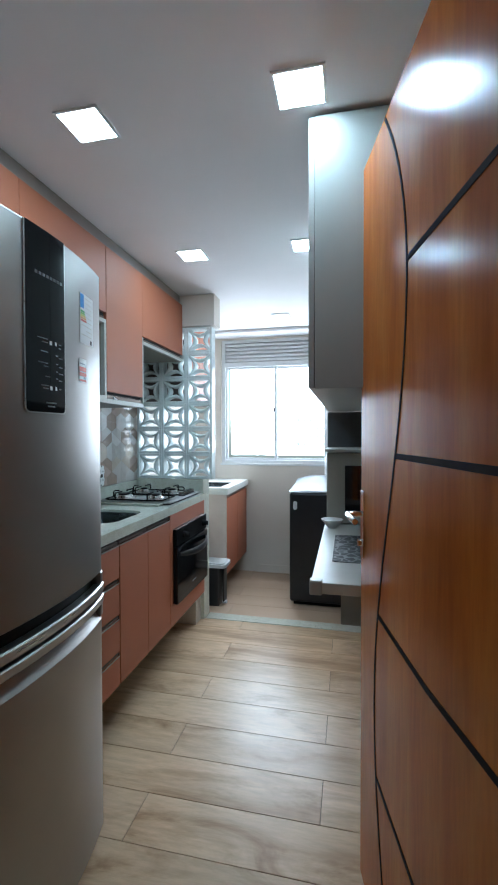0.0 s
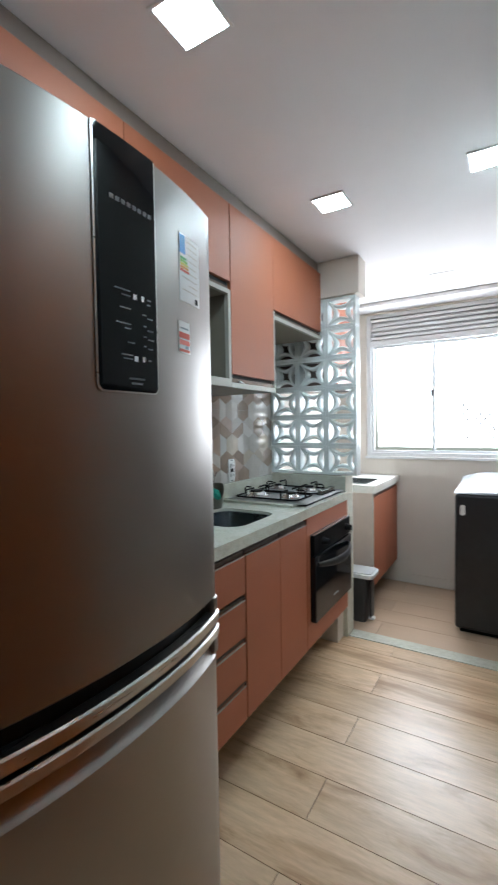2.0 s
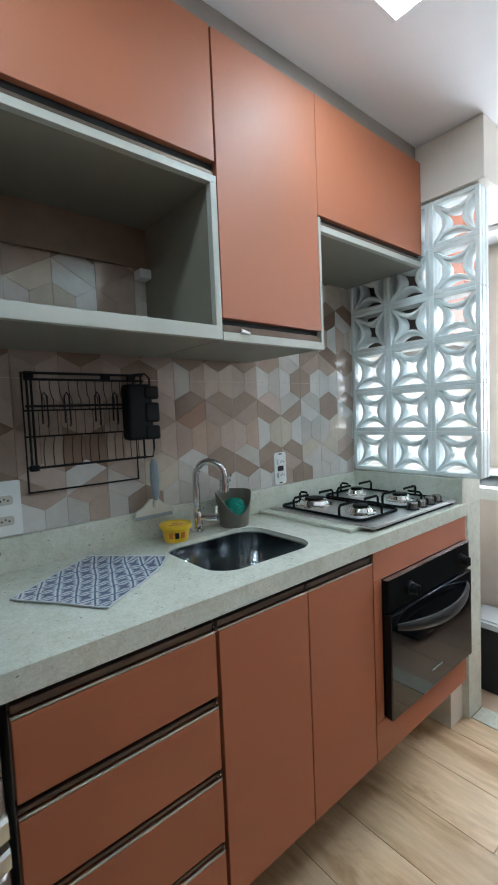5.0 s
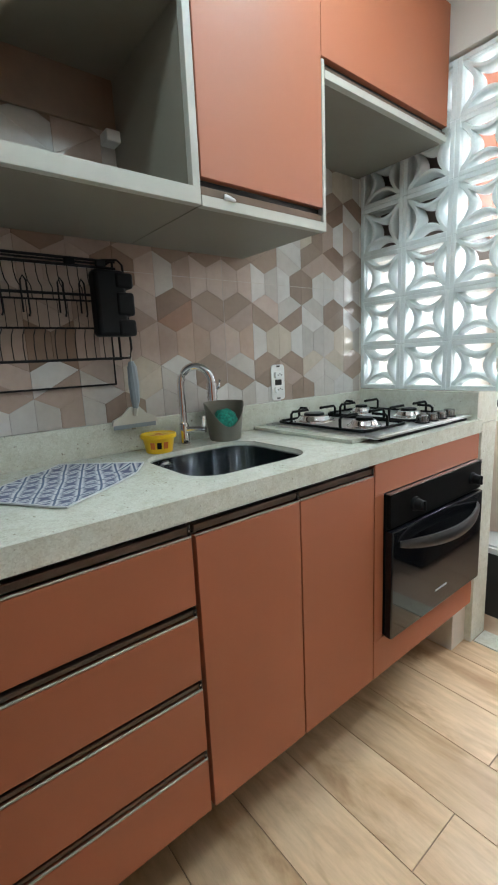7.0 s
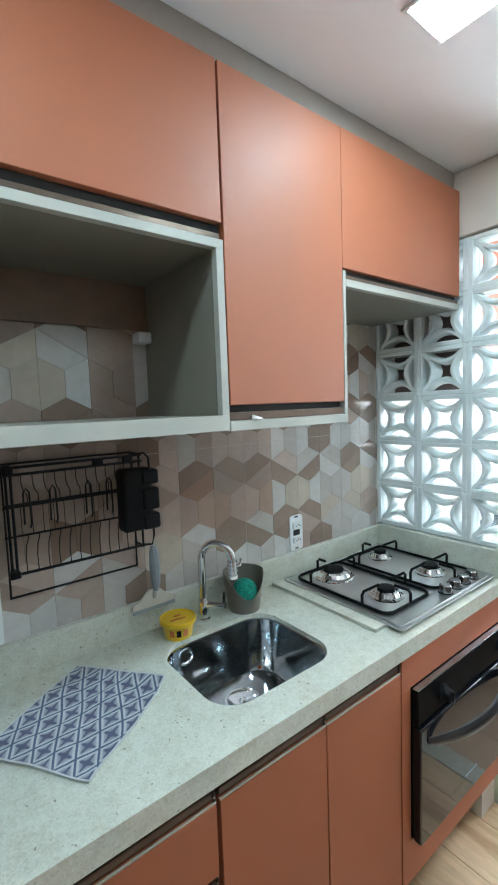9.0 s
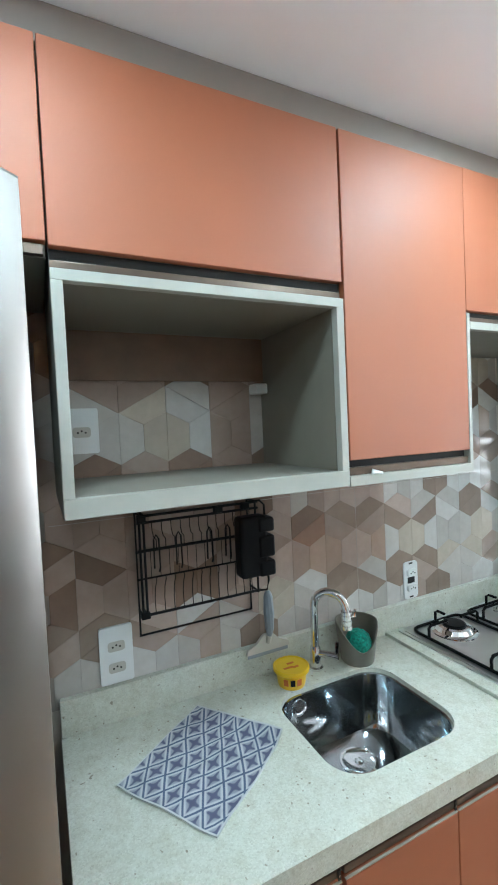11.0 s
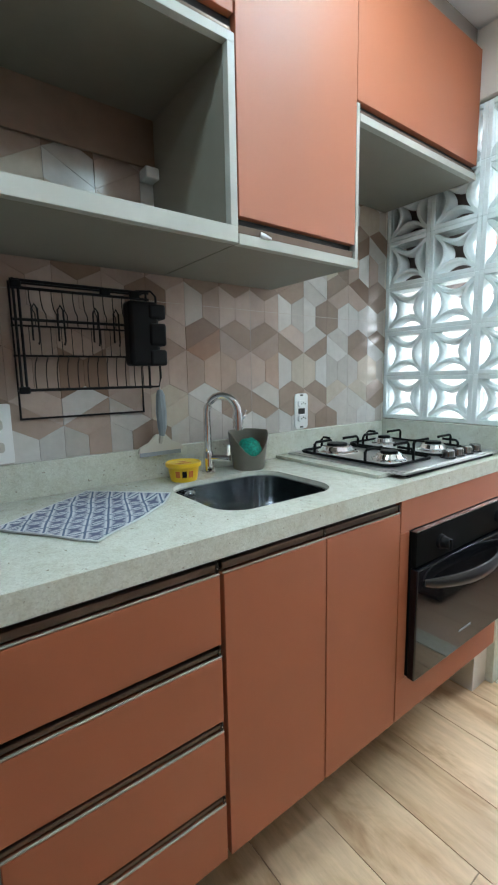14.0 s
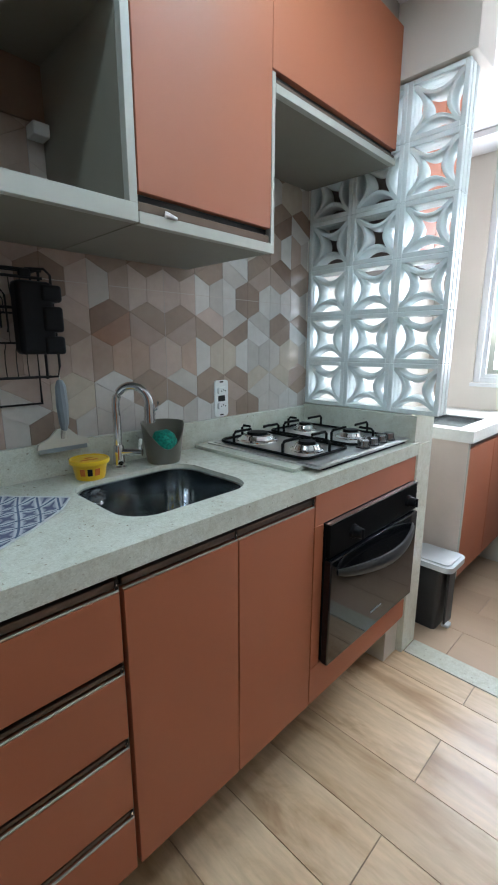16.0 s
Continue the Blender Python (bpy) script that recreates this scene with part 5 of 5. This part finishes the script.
def scooped(cx, cy, r, h, toward):
    """An open cup whose rim dips on one side."""
    bm = bmesh.new()
    n = 36
    ang = math.atan2(toward[1], toward[0])
    rows = []
    for i in range(n):
        a = 2 * math.pi * i / n
        dip = max(0.0, math.cos(a - ang)) ** 1.7
        top = h * (1.0 - 0.62 * dip)
        out = [(r * 0.76, 0.0), (r * 0.80, 0.004), (r * (0.80 + 0.24 * top / h), top)]
        inn = [(r * (0.80 + 0.24 * top / h) - 0.003, top), (r * 0.76 - 0.003, 0.006)]
        rows.append([bm.verts.new((cx + q * math.cos(a), cy + q * math.sin(a), CT + 0.0002 + z)) for q, z in out + inn])
    for i in range(n):
        a, b = rows[i], rows[(i + 1) % n]
        for k in range(4):
            bm.faces.new((a[k], b[k], b[k + 1], a[k + 1]))
    bm.faces.new([w[0] for w in reversed(rows)])
    bm.faces.new([w[4] for w in rows])
    bmesh.ops.recalc_face_normals(bm, faces=bm.faces)
    return bm


part("cup", scooped(-1.155, 2.418, 0.060, 0.116, (0.95, -0.30)), OLIVE, caddy)
sponge = bmesh.new()
bmesh.ops.create_icosphere(sponge, subdivisions=4, radius=1.0)
for v in sponge.verts:
    k = 1 + 0.10 * noise.noise(v.co * 3.1) + 0.05 * noise.noise(v.co * 9.0)
    v.co = Vector((-1.142 + v.co.x * 0.036 * k, 2.412 + v.co.y * 0.038 * k, CT + 0.058 + v.co.z * 0.038 * k))
whole("green_scourer", sponge, GREEN_SPONGE, "green mesh scouring pad inside the sponge holder", "scouring pad")


# ---- folded cloth ----
def cloth_material():
    m = mat("blue_grey_print_cloth", (0.3, 0.3, 0.4), 0.9)
    v = coords(m, (1, 1, 1), False, "UV")

    def bands(rot, scale):
        p = node(m, "ShaderNodeMapping")
        p.inputs["Rotation"].default_value = (0, 0, radians(rot))
        link(m, v, p.inputs["Vector"])
        w = node(m, "ShaderNodeTexWave", Scale=scale, Distortion=0.0)
        w.wave_type, w.bands_direction = "BANDS", "X"
        link(m, p.outputs[0], w.inputs["Vector"])
        return w.outputs["Fac"]

    mx = m.node_tree.nodes.new("ShaderNodeMath")
    mx.operation = "MAXIMUM"
    link(m, bands(38, 2.05), mx.inputs[0])
    link(m, bands(-38, 2.05), mx.inputs[1])
    lattice = ramp(m, mx.outputs[0], [(0.955, (0.0, 0.0, 0.0)), (0.985, (1.0, 1.0, 1.0))])
    heart = ramp(m, mx.outputs[0], [(0.60, (1.0, 1.0, 1.0)), (0.86, (0.0, 0.0, 0.0))])
    df = m.node_tree.nodes.new("ShaderNodeMath")
    df.operation = "SUBTRACT"
    link(m, mx.inputs[0].links[0].from_socket, df.inputs[0])
    link(m, mx.inputs[1].links[0].from_socket, df.inputs[1])
    ab = m.node_tree.nodes.new("ShaderNodeMath")
    ab.operation = "ABSOLUTE"
    link(m, df.outputs[0], ab.inputs[0])
    petals = ramp(m, ab.outputs[0], [(0.16, (0.10, 0.11, 0.18)), (0.40, (0.30, 0.31, 0.36))])
    c = mix(m, heart, (0.52, 0.53, 0.55), petals)
    c = mix(m, lattice, c, (0.09, 0.12, 0.19))
    sep = node(m, "ShaderNodeSeparateXYZ")
    link(m, v, sep.inputs[0])
    sides = []
    for k in (0, 1):
        d = node(m, "ShaderNodeMath")
        d.operation = "SUBTRACT"
        link(m, sep.outputs[k], d.inputs[0])
        d.inputs[1].default_value = 0.5
        e = node(m, "ShaderNodeMath")
        e.operation = "ABSOLUTE"
        link(m, d.outputs[0], e.inputs[0])
        sides.append(e.outputs[0])
    rim = node(m, "ShaderNodeMath")
    rim.operation = "MAXIMUM"
    link(m, sides[0], rim.inputs[0])
    link(m, sides[1], rim.inputs[1])
    c = mix(m, 0.55, c, ramp(m, noise_fac(m, v, 9, 3.0), [(0.3, (0.72, 0.72, 0.76)), (0.7, (1.1, 1.1, 1.1))]), "MULTIPLY")
    c = mix(m, ramp(m, rim.outputs[0], [(0.484, (0.0, 0.0, 0.0)), (0.490, (1.0, 1.0, 1.0))]), c, (0.55, 0.56, 0.56))
    link(m, c, bsdf(m).inputs["Base Color"])
    weave = node(m, "ShaderNodeTexNoise", Scale=900.0)
    link(m, coords(m), weave.inputs["Vector"])
    bump(m, weave.outputs["Fac"], 0.25, 0.001)
    return m


def cloth_bm():
    n = 36
    c = [Vector(p) for p in ((-1.176, 1.931), (-0.985, 2.064), (-0.824, 1.846), (-1.020, 1.708))]
    bm = bmesh.new()
    uv = bm.loops.layers.uv.new("UVMap")
    g, top = [], []
    for i in range(n + 1):
        for j in range(n + 1):
            u, v = i / n, j / n
            p = (c[0] * (1 - u) + c[1] * u) * (1 - v) + (c[3] * (1 - u) + c[2] * u) * v
            p += Vector((noise.noise((u * 3, v * 3, 1.3)), noise.noise((u * 3, v * 3, 7.7)))) * 0.006
            edge = min(u, v, 1 - u, 1 - v)
            z = 0.006 + 0.007 * abs(noise.noise((u * 3.4, v * 3.4, 0.4))) * min(1, edge * 6 + 0.15) + 0.004 * max(0, 0.08 - edge) / 0.08
            if v < 0.14:
                z += 0.010 * (0.14 - v) / 0.14 * (0.4 + u)
            g.append(bm.verts.new((p.x, p.y, CT + z - 0.0045)))
            top.append((u, v))
    m1 = n + 1
    low = [bm.verts.new(v.co - Vector((0, 0, 0.003))) for v in g]
    for w in low:
        w.co.z = max(w.co.z, CT + 0.0004)
    for i in range(n):
        for j in range(n):
            q = (i * m1 + j, (i + 1) * m1 + j, (i + 1) * m1 + j + 1, i * m1 + j + 1)
            for layer, order in ((g, q), (low, q[::-1])):
                f = bm.faces.new([layer[k] for k in order])
                for lp, k in zip(f.loops, order):
                    lp[uv].uv = top[k]
    rim = [(i, 0) for i in range(n)] + [(n, j) for j in range(n)] + [(i, n) for i in range(n, 0, -1)] + [(0, j) for j in range(n, 0, -1)]
    for (a, b), (d, e) in zip(rim, rim[1:] + rim[:1]):
        bm.faces.new((g[a * m1 + b], low[a * m1 + b], low[d * m1 + e], g[d * m1 + e]))
    bmesh.ops.recalc_face_normals(bm, faces=bm.faces)
    return bm


whole("dish_cloth", cloth_bm(), cloth_material(), "folded blue-grey patterned dish cloth lying on the worktop", "cloth")

# ---- tiles and planks, last ----
def hex_half(k, tone, w=0.1185, side=0.0665, slant=0.0300, gap=0.0003, thick=0.004):
    """Half of a hexagonal tile, cut along one of its three long diagonals."""
    h = side / 2
    pts = [(0, h + slant), (-w / 2, h), (-w / 2, -h), (0, -h - slant), (w / 2, -h), (w / 2, h)]
    d, half = divmod(k, 2)
    idx = [(d + (3 if half else 0) + i) % 6 for i in range(4)]
    q = [Vector(pts[i]) for i in idx]
    c = sum(q, Vector((0, 0))) / 4
    q = [p + (c - p).normalized() * gap * 1.6 for p in q]
    bm = slab([(p.x, p.y) for p in q], lambda u, v, t: (t, u, v), 0.0, thick)
    e = [e for e in bm.edges if all(v.co.x > thick - 1e-5 for v in e.verts)]
    bmesh.ops.bevel(bm, geom=e, offset=0.0004, segments=1, affect="EDGES")
    me = bpy.data.meshes.new("tile")
    bm.to_mesh(me)
    bm.free()
    me.materials.append(TILES[tone])
    return me


backing = structure("tile_backing", boxes([(WX - 0.001, WX + 0.0005, 1.60, 3.20, 0.99, 2.10)]), GROUT, "hexagon-patterned glazed tiles in beige, taupe and brown", "wall tiles")
HW, HR = 0.1185, 0.0960
# each tile: how it is cut (upright or along a diagonal) and the tones of its lower or left and its upper or right half
PATTERN = {
    -3: "|GG |GW |WG |MG |TT |GG |GG |WW |GW |WM |TT |GG |WW |WW",
    -2: "/MT /TT \\ML /MW \\GL /CC \\GW /TT \\TG /TT \\MT /GC \\GC /TM",
    -1: "|BM |MM |MB |BM |LL |LM |PP |LL |PW |CC |WG |GG |CC |GG",
    0: "/MB \\BM /MM \\MM /MT \\ML /RB \\MT /MT \\TL /TG \\WG /TT \\WT",
    1: "|MM |MM |LM |MM |BB |LG |ML |LL |LW |GW |TT |WW |WG |WG",
    2: "/MM /BB \\MM /BB \\MM /MT \\TT /TB \\TT /TT \\GW /MT \\MB /TT",
    3: "|GG |GG |CC |WM |MG |GW |MM |TG |WW |LM |GC |TM |WM |MM",
    4: "/GM \\GM /CM \\WG /MM \\GM /LT \\WT /GM \\LM /TT \\GM /BT \\GB",
}
ROWS = {r: t.split() for r, t in PATTERN.items()}
half_meshes = {}
for row in range(-3, 7):
    z = 1.3240 + row * HR
    for col in range(-6, 8):
        y = 2.322 + col * HW + (HW / 2 if row % 2 else 0)
        if not (1.55 < y - HW / 2 and y + HW / 2 < 3.25):
            continue
        cut, *tones = ROWS[row if row < 5 else row - 6][col + 6]
        for half in (0, 1):
            k = (2 * "|\\/".index(cut) + half, tones[half])
            if k not in half_meshes:
                half_meshes[k] = hex_half(*k)
            ob = new("tile", half_meshes[k])
            ob.location = (WX + 0.0006, y, z)
            ob.parent = backing
JOINT = plain("pale_joint_filler", (0.50, 0.44, 0.39), 0.7, var=0.05)
part("joint", box(WX + 0.0040, WX + 0.0050, 1.62, 3.19, 1.4195, 1.4208, 0), JOINT, backing)
part("joint", box(WX + 0.0040, WX + 0.0051, 2.4990, 2.5004, 1.02, 1.49, 0), GROUT, backing)

rows_y = [1.998 + 0.2 * k for k in range(-18, 8)]
for k, y0 in enumerate(rows_y):
    y1 = min(y0 + 0.2, 3.323)
    if y1 - y0 < 0.02 or y0 < -1.5:
        continue
    x = -0.487 - 1.268 * 2 + (0.634 if (k - 18) % 2 else 0)
    while x < 1.15:
        lim_r = RX if y0 > Y0 else 1.15
        a, b = max(x, WX), min(x + 1.268, lim_r)
        if b - a > 0.03:
            ob = obj("plank", add_box(bmesh.new(), a - (a + b) / 2 + 0.0011, b - (a + b) / 2 - 0.0011, -(y1 - y0) / 2 + 0.0011, (y1 - y0) / 2 - 0.0011, -0.004, 0.0, 0.0008, 1), FLOOR_WOOD, False)
            ob.location = ((a + b) / 2, (y0 + y1) / 2, 0)
            ob.parent = floor_base
        x += 1.268
k = 0
y0 = 3.427
while y0 < YB:
    y1 = min(y0 + 0.2, YB)
    x = -1.9 + (0.5 if k % 2 else 0)
    while x < RX:
        a, b = max(x, WX), min(x + 1.268, RX)
        if b - a > 0.03:
            ob = obj("plank", add_box(bmesh.new(), a - (a + b) / 2 + 0.0008, b - (a + b) / 2 - 0.0008, -(y1 - y0) / 2 + 0.0008, (y1 - y0) / 2 - 0.0008, -0.004, 0.0, 0.0006, 1), LAUNDRY_WOOD, False)
            ob.location = ((a + b) / 2, (y0 + y1) / 2, 0)
            ob.parent = floor_base
        x += 1.268
    y0, k = y1, k + 1
